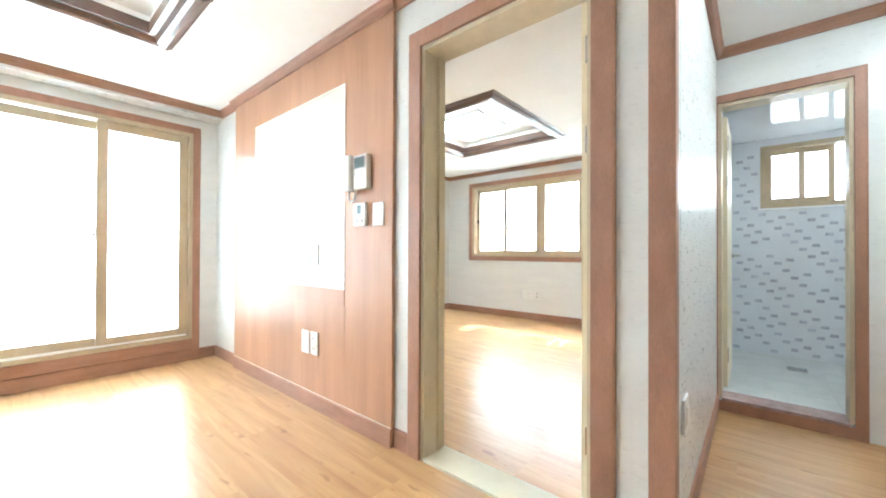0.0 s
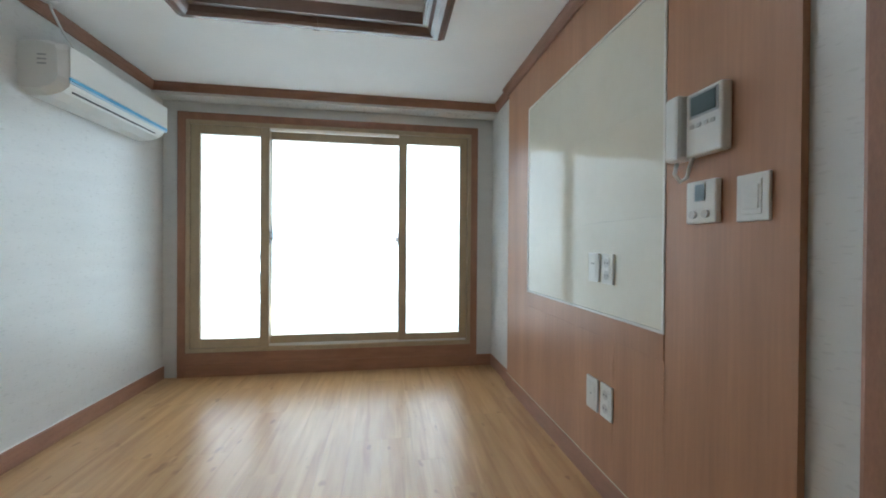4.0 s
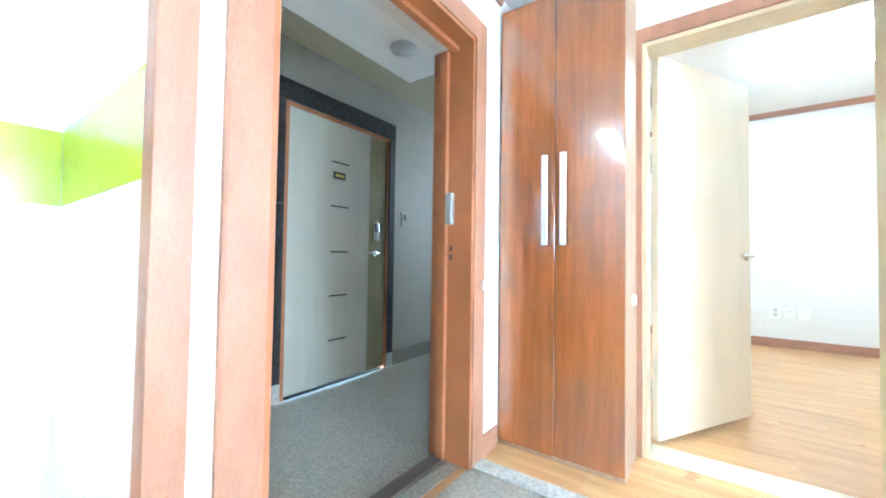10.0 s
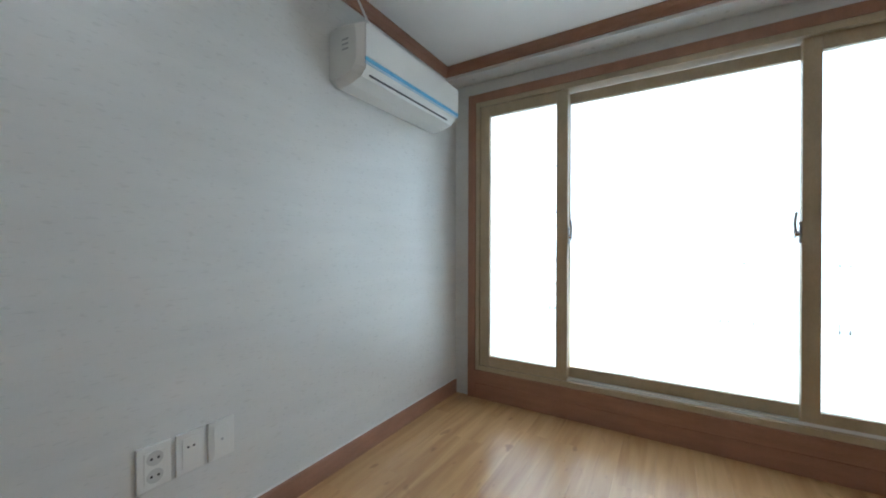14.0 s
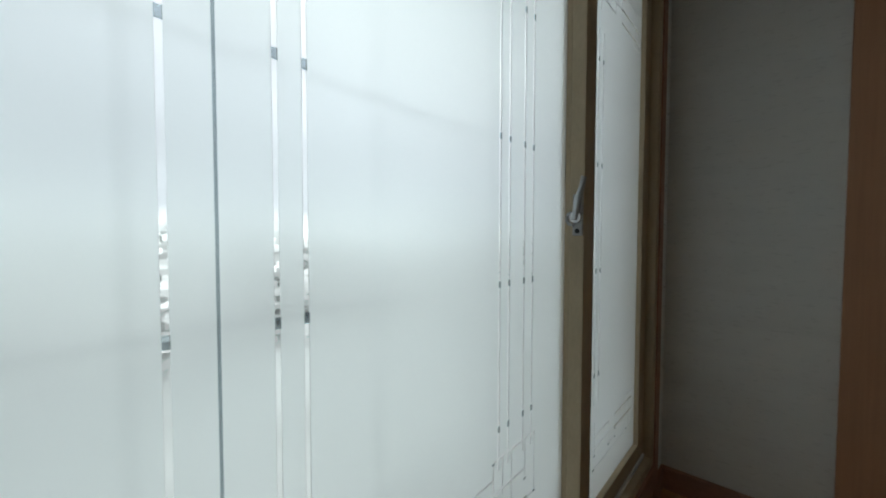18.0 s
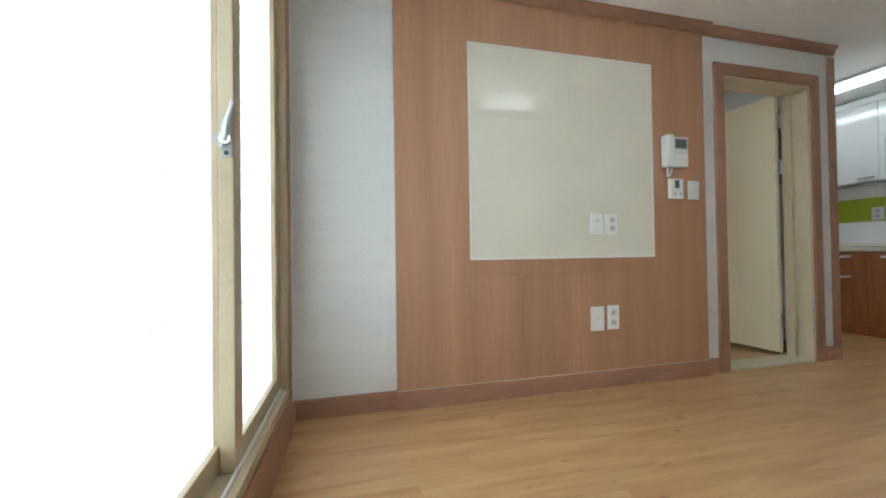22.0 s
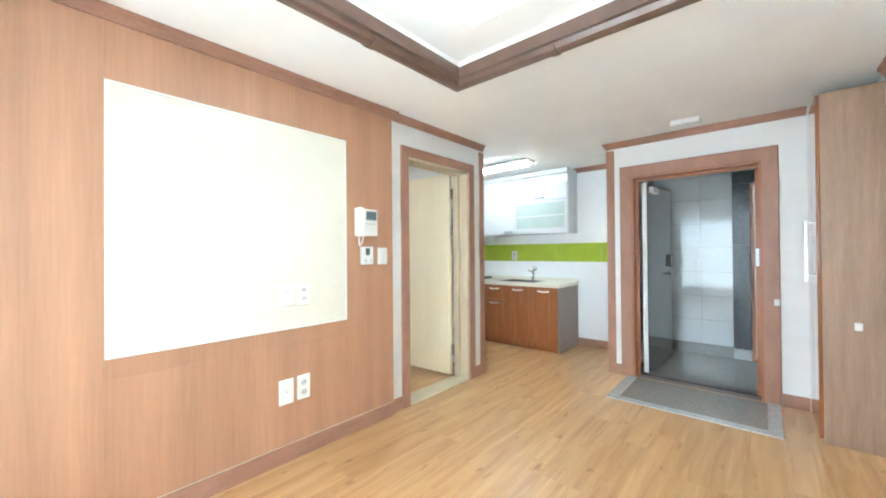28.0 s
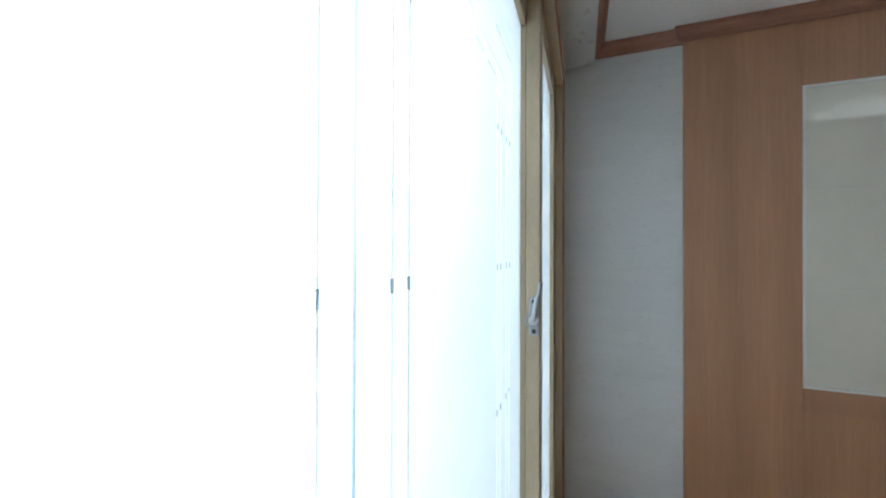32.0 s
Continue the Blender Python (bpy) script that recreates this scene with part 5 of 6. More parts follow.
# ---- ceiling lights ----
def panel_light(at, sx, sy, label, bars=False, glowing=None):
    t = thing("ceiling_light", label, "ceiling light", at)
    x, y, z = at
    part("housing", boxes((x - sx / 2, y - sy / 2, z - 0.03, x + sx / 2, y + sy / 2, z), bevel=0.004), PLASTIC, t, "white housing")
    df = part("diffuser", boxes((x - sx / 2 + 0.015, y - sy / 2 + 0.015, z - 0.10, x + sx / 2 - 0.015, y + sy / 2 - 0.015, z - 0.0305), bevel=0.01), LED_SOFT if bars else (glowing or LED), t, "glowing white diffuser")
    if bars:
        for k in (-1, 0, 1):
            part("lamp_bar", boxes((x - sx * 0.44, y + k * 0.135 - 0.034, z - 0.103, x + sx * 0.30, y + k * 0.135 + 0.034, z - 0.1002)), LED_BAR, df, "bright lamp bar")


panel_light((1.365, -1.875, H + 0.09), 0.56, 0.56, "square glowing light in the living room ceiling tray", True)
panel_light((4.72, -1.68, H + 0.09), 0.54, 0.54, "square glowing light in the bedroom ceiling tray", glowing=LED_DIM)
panel_light((-2.05, -2.88, H2), 0.62, 0.60, "square glowing light on the bedroom ceiling")
kl = thing("kitchen_light", "long white fluorescent light on the kitchen ceiling", "ceiling light", (3.2, -4.65, H))
part("housing", boxes((2.66, -4.80, H - 0.028, 3.92, -4.58, H), bevel=0.004), PLASTIC, kl, "white housing")
part("diffuser", boxes((2.70, -4.735, H - 0.068, 3.88, -4.645, H - 0.0285), bevel=0.015), TUBE, kl, "glowing diffuser")
sd = thing("ceiling_sensor", "small white box on the ceiling by the entrance", "sensor", (1.06, -4.38, H))
part("case", boxes((0.955, -4.44, H - 0.045, 1.17, -4.33, H), bevel=0.010), PLASTIC, sd)

# ---- corner beads ----
part("corner_bead", boxes((EX - 0.010, EY - 0.010, 0.1, EX - 0.0002, EY + 0.065, H - 0.076), (EX - 0.0002, EY - 0.010, 0.1, EX + 0.05, EY - 0.0002, H - 0.076), bevel=0.002), TRIM, bpy.data.objects["wall_east"], "brown wooden corner board")
part("corner_bead", boxes((EW - 0.065, SY + 0.0002, 0.0, EW + 0.010, SY + 0.010, H - 0.076), (EW + 0.0002, SY - 0.05, 0.0, EW + 0.010, SY + 0.0002, H - 0.076), bevel=0.002), TRIM, bpy.data.objects["wall_entrance"], "brown wooden corner board")

# ---- wall plates ----
def outlet(name, plane, face, u0, u1, z0, z1, way, style, label, group=""):
    """A white wall plate: style 2 = two socket wells, 1 = one socket or jack, 0 = blank, s = rocker switch."""
    um, zm = (u0 + u1) / 2, (z0 + z1) / 2
    ob = thing(name, label, "wall outlet" if style != "s" else "light switch", (face, um, z0) if plane == "x" else (um, face, z0), group=group)

    def slab(a, b, c, d, h0, h1, bev=0.0):
        lo, hi = face + way * h0, face + way * h1
        if plane == "x":
            return boxes((min(lo, hi), a, c, max(lo, hi), b, d), bevel=bev)
        return boxes((a, min(lo, hi), c, b, max(lo, hi), d), bevel=bev)

    part("plate", slab(u0, u1, z0, z1, 0, 0.010, 0.003), PLASTIC, ob, "white plastic plate")
    w, h = u1 - u0, z1 - z0
    part("insert", slab(u0 + w * 0.2, u1 - w * 0.2, z0 + h * 0.14, z1 - h * 0.14, 0.0101, 0.0125, 0.001), PLASTIC, ob, "white insert")
    wells = {2: (0.30, 0.70), 1: (0.64,), 0: (), "s": ()}[style]
    for f in wells:
        z = z0 + h * f
        bm = bmesh.new()
        e = Vector((way, 0, 0)) if plane == "x" else Vector((0, way, 0))
        c = Vector((face, um, z)) if plane == "x" else Vector((um, face, z))
        rod(bm, c + e * 0.0126, c + e * 0.0132, w * 0.24, 20)
        well = part("socket", bm, WELL if style == 2 else PLASTIC, ob, "recessed round socket")
        for k in (-1, 1):
            bm = bmesh.new()
            s = Vector((0, k * w * 0.10, 0)) if plane == "x" else Vector((k * w * 0.10, 0, 0))
            rod(bm, c + s + e * 0.0133, c + s + e * 0.0137, w * 0.045, 8)
            part("pin_hole", bm, DARK, well)
    if style == "s":
        part("rocker", slab(u0 + w * 0.28, u1 - w * 0.28, zm - h * 0.25, zm + h * 0.25, 0.0126, 0.0155, 0.001), PLASTIC, ob, "white rocker")
    if style == 0:
        part("screw_cap", slab(um - 0.004, um + 0.004, zm - 0.004, zm + 0.004, 0.0126, 0.0135), GREY_PLASTIC, ob)
    return ob


PF = AX - 0.0005
outlet("wall_outlet", "x", PF, -1.790, -1.700, 0.347, 0.495, -1, 0, "white blank wall plate on the wood panelling", "panel wall plates")
outlet("wall_outlet", "x", PF, -1.897, -1.813, 0.350, 0.498, -1, 2, "white double socket on the wood panelling", "panel wall plates")
outlet("wall_outlet", "x", AX - 0.0015, -1.793, -1.710, 0.937, 1.068, -1, 1, "white antenna plate on the cream tiles", "panel wall plates")
outlet("wall_outlet", "x", AX - 0.0015, -1.898, -1.817, 0.935, 1.066, -1, 2, "white double socket on the cream tiles", "panel wall plates")
outlet("light_switch", "x", PF, -2.535, -2.447, 1.165, 1.290, -1, "s", "white light switch beside the intercom")
for (a, b), st, lb in (((-1.943, -1.850), 2, "white double socket"), ((-1.838, -1.752), 1, "white telephone socket plate"), ((-1.740, -1.650), 0, "white blank wall plate")):
    outlet("wall_outlet", "x", 0.0, a, b, 0.325, 0.462, 1, st, lb + " low on the wallpaper wall", "west wall plates")
for i, y in enumerate((-2.98, -3.10, -3.22)):
    outlet("wall_outlet", "x", B2X, y, y + 0.10, 0.33, 0.46, 1, (0, 1, 2)[i], "white wall plate low on the bedroom wall", "bedroom wall plates")
for i, y in enumerate((-1.40, -1.50, -1.60)):
    outlet("wall_outlet", "x", B1X, y, y + 0.085, 0.31, 0.44, -1, (0, 1, 2)[i], "white wall plate low on the bedroom wall", "bedroom wall plates")
outlet("wall_outlet", "y", KY + 0.0015, 3.36, 3.45, 1.12, 1.25, 1, 2, "white double socket on the green tiles")
outlet("light_switch", "y", EY - 0.0005, 2.95, 3.04, 0.40, 0.52, -1, "s", "white wall plate on the kitchen wall")

# ---- intercom and thermostat ----
ic = thing("intercom", "white video door intercom with a handset on the wood panelling", "intercom", (PF, -2.33, 1.36))
part("body", boxes((PF - 0.035, -2.425, 1.372, PF, -2.300, 1.565), bevel=0.006), PLASTIC, ic, "white body")
part("handset", boxes((PF - 0.060, -2.296, 1.366, PF, -2.240, 1.572), bevel=0.012), PLASTIC, ic, "white handset")
scr = part("screen", boxes((PF - 0.0375, -2.415, 1.485, PF - 0.0352, -2.315, 1.555), bevel=0.001), GREY_PLASTIC, ic, "grey screen frame")
part("glass", boxes((PF - 0.0395, -2.407, 1.492, PF - 0.0376, -2.323, 1.548)), LCD, scr, "dark screen")
for k in range(4):
    part("button", boxes((PF - 0.0380, -2.405 + k * 0.024, 1.455, PF - 0.0352, -2.390 + k * 0.024, 1.467), bevel=0.001), WELL, ic)
part("cord", tube(bmesh.new(), [(PF - 0.03, -2.262, 1.366), (PF - 0.035, -2.258, 1.33), (PF - 0.025, -2.270, 1.305), (PF - 0.02, -2.290, 1.315), (PF - 0.02, -2.300, 1.345), (PF - 0.02, -2.312, 1.374)], 0.006), PLASTIC, ic, "white cord", True)
th = thing("thermostat", "white heating thermostat with a small display", "thermostat", (PF, -2.345, 1.165))
part("body", boxes((PF - 0.022, -2.395, 1.168, PF, -2.290, 1.297), bevel=0.005), PLASTIC, th)
part("display", boxes((PF - 0.0240, -2.360, 1.235, PF - 0.0222, -2.325, 1.285)), LCD, th, "dark display")
for k in range(2):
    bm = rod(bmesh.new(), (PF - 0.022, -2.365 + k * 0.045, 1.195), (PF - 0.030, -2.365 + k * 0.045, 1.195), 0.012, 16)
    part("knob", bm, WELL, th, "round pale knob")

# ---- air conditioner ----
def prism(prof, y0, y1):
    bm = bmesh.new()
    a = [bm.verts.new((x, y0, z)) for x, z in prof]
    b = [bm.verts.new((x, y1, z)) for x, z in prof]
    n = len(prof)
    for k in range(n):
        bm.faces.new((a[k], a[(k + 1) % n], b[(k + 1) % n], b[k]))
    bm.faces.new(list(reversed(a)))
    bm.faces.new(b)
    bmesh.ops.recalc_face_normals(bm, faces=bm.faces)
    return bm


AY, AYE = -1.182, -0.335
ac = thing("air_conditioner", "white wall air conditioner with a blue stripe, beside the window", "air conditioner", (0.1, -0.765, 1.78))
side = [(0.001, 1.85), (0.001, 2.115), (0.10, 2.125), (0.185, 2.110), (0.200, 2.08), (0.205, 1.93), (0.195, 1.898), (0.165, 1.868), (0.10, 1.845), (0.03, 1.84)]
part("body", prism(side, AY + 0.02, AYE - 0.02), PLASTIC, ac, "white casing")
for y0, y1 in ((AY - 0.02, AY + 0.0195), (AYE - 0.0195, AYE + 0.02)):
    bm = prism([(0.05 + (x - 0.05) * 0.99, 1.97 + (z - 1.97) * 0.99) for x, z in side], y0, y1)
    out = y0 if y0 < AY else y1
    for v in bm.verts:
        if abs(v.co.y - out) < 1e-5:
            v.co.x, v.co.z = 0.06 + (v.co.x - 0.06) * (0.80 if v.co.x > 0.06 else 1.0), 1.98 + (v.co.z - 1.98) * 0.84
    cap = part("end_cap", bm, PLASTIC, ac, "white rounded end cap")
    if y0 < AY:
        for k in range(3):
            part("grille_slot", boxes((0.085, AY - 0.0212, 2.03 - k * 0.022, 0.125, AY - 0.018, 2.037 - k * 0.022)), GREY_PLASTIC, cap)
part("front_panel", boxes((0.2055, AY + 0.004, 1.942, 0.212, AYE - 0.004, 2.092), bevel=0.003), PLASTIC, ac, "smooth white front panel")
part("stripe", boxes((0.2058, AY + 0.004, 1.923, 0.2125, AYE - 0.004, 1.939), bevel=0.001), BLUE, ac, "pale blue stripe")
part("stripe", boxes((0.2050, AY + 0.004, 1.910, 0.2105, AYE - 0.004, 1.921), bevel=0.001), material("pale_blue_film", (0.5, 0.66, 0.78), 0.3), ac, "paler stripe")
bm = boxes((-0.004, AY + 0.06, -0.006, 0.004, AYE - 0.10, 0.006))
bm.transform(Matrix.Translation((0.1805, 0, 1.881)) @ Matrix.Rotation(radians(-45), 4, "Y"))
part("louvre", bm, DARK, ac, "dark air slot")
hose = thing("ac_pipe", "thin white pipe from the air conditioner to the ceiling", "pipe", (0.06, -0.9, 2.1))
part("pipe", tube(bmesh.new(), [(0.05, -0.80, 2.12), (0.045, -0.88, 2.17), (0.05, -1.0, 2.24), (0.07, -1.10, 2.31), (0.09, -1.15, H)], 0.006), PLASTIC, hose, "", True)
bm = rod(bmesh.new(), (0.09, -1.15, H - 0.02), (0.09, -1.15, H), 0.035, 20, 0.045)
part("ceiling_cap", bm, PLASTIC, hose, "round ceiling cap", True)

# ---- small white stops on cabinet and architrave ----
for at, w in (((0.125, CN - 0.001, 0.745), "y"), ((0.485, SY + 0.017, 0.80), "y")):
    st = thing("magnet_stop", "small white plastic stop on brown wood", "door stop", at)
    part("block", boxes((at[0], at[1], at[2], at[0] + 0.035, at[1] + 0.018, at[2] + 0.05), bevel=0.006), PLASTIC, st)

# ---- corridor lamp ----
cl = thing("corridor_lamp", "round unlit sensor lamp on the corridor ceiling", "ceiling light", (0.245, -5.45, 2.42))
part("base", rod(bmesh.new(), (0.245, -5.45, 2.395), (0.245, -5.45, 2.42), 0.13, 28), PLASTIC, cl, "white base", True)
part("shade", rod(bmesh.new(), (0.245, -5.45, 2.33), (0.245, -5.45, 2.3945), 0.08, 28, 0.12), ENTRY_TILE, cl, "pale ribbed shade", True)

# ---- kitchen extras ----
hob = thing("gas_hob", "black gas hob on the worktop", "hob", (3.95, -5.27, 0.84))
part("plate", boxes((3.76, -5.50, 0.8405, 4.32, -5.08, 0.865), bevel=0.006), DARK, hob, "black glass plate")
for x in (3.90, 4.18):
    bm = bmesh.new()
    for k in range(4):
        c, s = math.cos(k * math.pi / 2 + 0.78), math.sin(k * math.pi / 2 + 0.78)
        box(bm, x + c * 0.055 - 0.006, -5.27 + s * 0.055 - 0.006, 0.8651, x + c * 0.055 + 0.006, -5.27 + s * 0.055 + 0.006, 0.90)
    rod(bm, (x, -5.27, 0.8651), (x, -5.27, 0.882), 0.04, 18)
    part("burner", bm, DARK, hob, "black burner")
hood = thing("range_hood", "slim pale range hood under the wall cabinet", "range hood", (3.93, -5.38, 1.40))
part("body", boxes((3.745, KY + 0.001, 1.40, 4.265, -5.12, 1.487), bevel=0.004), PLASTIC, hood)
part("switch_panel", boxes((3.83, -5.1199, 1.425, 4.18, -5.1165, 1.455)), GREY_PLASTIC, hood, "grey switch strip")

# tiled return wall beside the entrance
side_tiles = tagged(new("kitchen_side_tiles"), "white glossy tiles with a green band on the return wall", "wall tile", kind="structure")
for z0, z1, mt in ((0.102, 0.47, WHITE_TILE), (0.472, 0.84, WHITE_TILE), (0.842, 1.105, WHITE_TILE), (1.107, 1.355, GREEN_TILE), (1.357, 1.70, WHITE_TILE), (1.702, 2.05, WHITE_TILE), (2.052, 2.275, WHITE_TILE)):
    for y0, y1 in ((KY + 0.002, -5.10), (-5.098, SY - 0.052)):
        part("tile", boxes((EW - 0.001, y0, z0, EW + 0.0008 + (0.0003 if mt is GREEN_TILE else 0), y1, z1)), mt, side_tiles)

# ---- bathroom ----
setting("bathroom_floor", boxes((BX + 0.14, KY, -0.011, 6.05, EY - 0.02, 0.072)), BATH_FLOOR, "pale grey bathroom floor tiles", "floor")
rng_b = random.Random(4)
bm_d = bmesh.new()
for r in range(58):
    z = 0.10 + r * 0.0325
    for c in range(30):
        yy = EY - 0.025 - c * 0.055 - (r % 2) * 0.0275
        if yy - 0.05 < -5.5:
            continue
        if 1.40 < z < 2.05 and -4.72 < yy < -4.03:
            continue
        if (c * 2 + r) % 5 == 0 and rng_b.random() < 0.9:
            box(bm_d, 6.0425, yy - 0.050, z, 6.0446, yy, z + 0.028)
tagged(part("bath_mosaic", bm_d, MOSAIC_DARK), "small lilac-grey mosaic pieces scattered over the bathroom tiles", "wall tile", kind="stuff")
door_6 = thing("door_6", "pale bathroom door leaf standing open inside", "door", (BX + 0.5, BD[1] - 0.03, 0.11), kind="structure")
part("leaf", boxes((BX + 0.145, BD[1] - 0.042, 0.11, BX + 0.145 + 0.60, BD[1] - 0.008, 1.95), bevel=0.003), IVORY, door_6, "ivory leaf seen on edge")
lever(door_6, (BX + 0.68, BD[1] - 0.042, 1.0), (-1, 0, 0), (0, -1, 0))
for z in (0.28, 1.45, 1.72):
    part("hinge", boxes((BX + 0.135, BD[1] - 0.048, z, BX + 0.165, BD[1] - 0.0425, z + 0.10)), STEEL, door_6, "steel hinge")
tagged(part("floor_drain", boxes((5.55, -4.36, 0.0745, 5.67, -4.24, 0.078), bevel=0.001), STEEL), "square steel floor drain in the bathroom floor", "drain")
bath_wall, bath_floor = bpy.data.objects["wall_bathroom_tiled"], bpy.data.objects["bathroom_floor"]
WALL_ROWS = [0.076 + 0.30 * k for k in range(7)] + [2.084]
for y0, y1 in ((-5.539, -5.112), (-5.11, -4.682), (-4.68, -4.082), (-4.08, -3.842)):
    for z0, z1 in zip(WALL_ROWS, WALL_ROWS[1:]):
        if y0 == -4.68 and z1 > 1.44:
            if z0 > 1.44:
                continue
            z1 = 1.44
        part("tile", boxes((6.0448, y0, z0, 6.0505, y1, z1 - 0.002), bevel=0.0006), MOSAIC, bath_wall)
for i in range(5):
    for j in range(6):
        x0, y0 = BX + 0.142 + i * 0.2876, -3.843 - j * 0.30
        part("tile", boxes((x0, max(y0 - 0.298, KY + 0.002), 0.0715, x0 + 0.2856, y0, 0.0745), bevel=0.0006), BATH_FLOOR, bath_floor)
# lamp out of view, added to brighten the bathroom
panel_light((5.2, -4.9, 2.085), 0.22, 0.22, "unseen light added on the bathroom ceiling to brighten the room")


# ---- backpack ----
def camouflage():
    m = bpy.data.materials.new("digital_camouflage_cloth")
    m.use_nodes = True
    nt = m.node_tree
    bsdf = nt.nodes["Principled BSDF"]
    bsdf.inputs["Roughness"].default_value = 0.75
    co = nt.nodes.new("ShaderNodeTexCoord")
    mp = nt.nodes.new("ShaderNodeMapping")
    mp.inputs["Scale"].default_value = (1, 1, 1.9)
    nt.links.new(co.outputs["Object"], mp.inputs["Vector"])
    snap = nt.nodes.new("ShaderNodeVectorMath")
    snap.operation = "SNAP"
    snap.inputs[1].default_value = (0.006, 0.006, 0.010)
    nt.links.new(mp.outputs["Vector"], snap.inputs[0])
    tx = nt.nodes.new("ShaderNodeTexNoise")
    tx.inputs["Scale"].default_value, tx.inputs["Detail"].default_value = 30.0, 3.0
    nt.links.new(snap.outputs["Vector"], tx.inputs["Vector"])
    rp = nt.nodes.new("ShaderNodeValToRGB")
    rp.color_ramp.interpolation = "CONSTANT"
    el = rp.color_ramp.elements
    el[0].color, el[0].position = (0.014, 0.014, 0.018, 1), 0.0
    el[1].color, el[1].position = (0.055, 0.056, 0.066, 1), 0.44
    for p, c in ((0.535, (0.13, 0.13, 0.15, 1)), (0.615, (0.62, 0.64, 0.67, 1))):
        e = el.new(p)
        e.color = c
    nt.links.new(tx.outputs["Fac"], rp.inputs["Fac"])
    nt.links.new(rp.outputs["Color"], bsdf.inputs["Base Color"])
    weave = nt.nodes.new("ShaderNodeTexNoise")
    weave.inputs["Scale"].default_value = 400
    bp = nt.nodes.new("ShaderNodeBump")
    bp.inputs["Strength"].default_value, bp.inputs["Distance"].default_value = 0.3, 0.002
    nt.links.new(co.outputs["Object"], weave.inputs["Vector"])
    nt.links.new(weave.outputs["Fac"], bp.inputs["Height"])
    nt.links.new(bp.outputs["Normal"], bsdf.inputs["Normal"])
    return m


CAMO = camouflage()
BLACK_CLOTH = material("black_cloth", (0.018, 0.018, 0.02), 0.8, vary=0.2, bump=0.3, fine=300)
STRAP = material("blue_grey_strap", (0.08, 0.10, 0.175), 0.7, vary=0.15, bump=0.3, fine=300)
WEB = material("grey_webbing", (0.16, 0.175, 0.21), 0.65, vary=0.15, bump=0.3, fine=400)


def loft(rows, n=28, power=3.2, lump=0.004, seed=0):
    """A soft bag shape through rounded-box rings: (z, centre x, centre y, half x, half y)."""
    bm = bmesh.new()
    rings = []
    for z, cx, cy, hx, hy in rows:
        ring = []
        for k in range(n):
            a = 2 * math.pi * k / n
            c, s = math.cos(a), math.sin(a)
            x = cx + hx * math.copysign(abs(c) ** (2 / power), c)
            y = cy + hy * math.copysign(abs(s) ** (2 / power), s)
            d = noise.noise(Vector((x * 14 + seed, y * 14, z * 14))) * lump
            ring.append(bm.verts.new((x + c * d, y + s * d, z + d * 0.5)))
        rings.append(ring)
    for a, b in zip(rings, rings[1:]):
        for k in range(n):
            bm.faces.new((a[k], a[(k + 1) % n], b[(k + 1) % n], b[k]))
    bm.faces.new(list(reversed(rings[0])))
    bm.faces.new(rings[-1])
    bmesh.ops.recalc_face_normals(bm, faces=bm.faces)
    return bm


BY = -2.505
bag = thing("backpack", "black and grey digital camouflage backpack, unzipped, leaning on the wall", "backpack", (0.18, BY, 0))
back = part("back_compartment", loft([(0.006, 0.135, BY, 0.090, 0.130), (0.03, 0.138, BY, 0.106, 0.142), (0.12, 0.138, BY, 0.110, 0.148), (0.20, 0.132, BY, 0.106, 0.148), (0.25, 0.118, BY, 0.094, 0.146), (0.30, 0.099, BY, 0.077, 0.142), (0.345, 0.081, BY, 0.059, 0.134), (0.385, 0.066, BY, 0.043, 0.120), (0.41, 0.054, BY, 0.028, 0.095), (0.418, 0.050, BY, 0.012, 0.05)], seed=1, power=4.0), CAMO, bag, "camouflage back section", True)
part("lining", loft([(0.14, 0.235, BY, 0.020, 0.132), (0.21, 0.222, BY, 0.026, 0.134), (0.28, 0.198, BY, 0.036, 0.130), (0.335, 0.170, BY, 0.046, 0.120), (0.375, 0.146, BY, 0.052, 0.102), (0.395, 0.134, BY, 0.046, 0.080)], seed=5), BLACK_CLOTH, bag, "black lining in the open zip", True)
front = part("front_compartment", loft([(0.006, 0.272, BY, 0.030, 0.130), (0.03, 0.278, BY, 0.038, 0.142), (0.12, 0.282, BY, 0.038, 0.146), (0.21, 0.274, BY, 0.036, 0.146), (0.27, 0.262, BY, 0.034, 0.142), (0.34, 0.238, BY, 0.031, 0.134), (0.39, 0.216, BY, 0.029, 0.120), (0.425, 0.196, BY, 0.024, 0.098), (0.443, 0.184, BY, 0.016, 0.07), (0.448, 0.180, BY, 0.006, 0.04)], seed=2, power=4.0), CAMO, bag, "camouflage front section", True)
part("front_pocket", loft([(0.008, 0.302, BY + 0.004, 0.022, 0.120), (0.02, 0.310, BY + 0.004, 0.034, 0.132), (0.08, 0.312, BY + 0.004, 0.036, 0.134), (0.118, 0.306, BY + 0.004, 0.030, 0.128), (0.126, 0.300, BY + 0.004, 0.018, 0.11)], seed=3, power=4.5), CAMO, bag, "camouflage bottom pocket", True)
mid = part("middle_pocket", loft([(0.132, 0.296, BY + 0.004, 0.018, 0.115), (0.145, 0.302, BY + 0.004, 0.028, 0.128), (0.21, 0.296, BY + 0.004, 0.028, 0.130), (0.25, 0.284, BY + 0.004, 0.022, 0.122), (0.258, 0.278, BY + 0.004, 0.012, 0.10)], seed=4, power=4.5), CAMO, bag, "camouflage middle pocket", True)
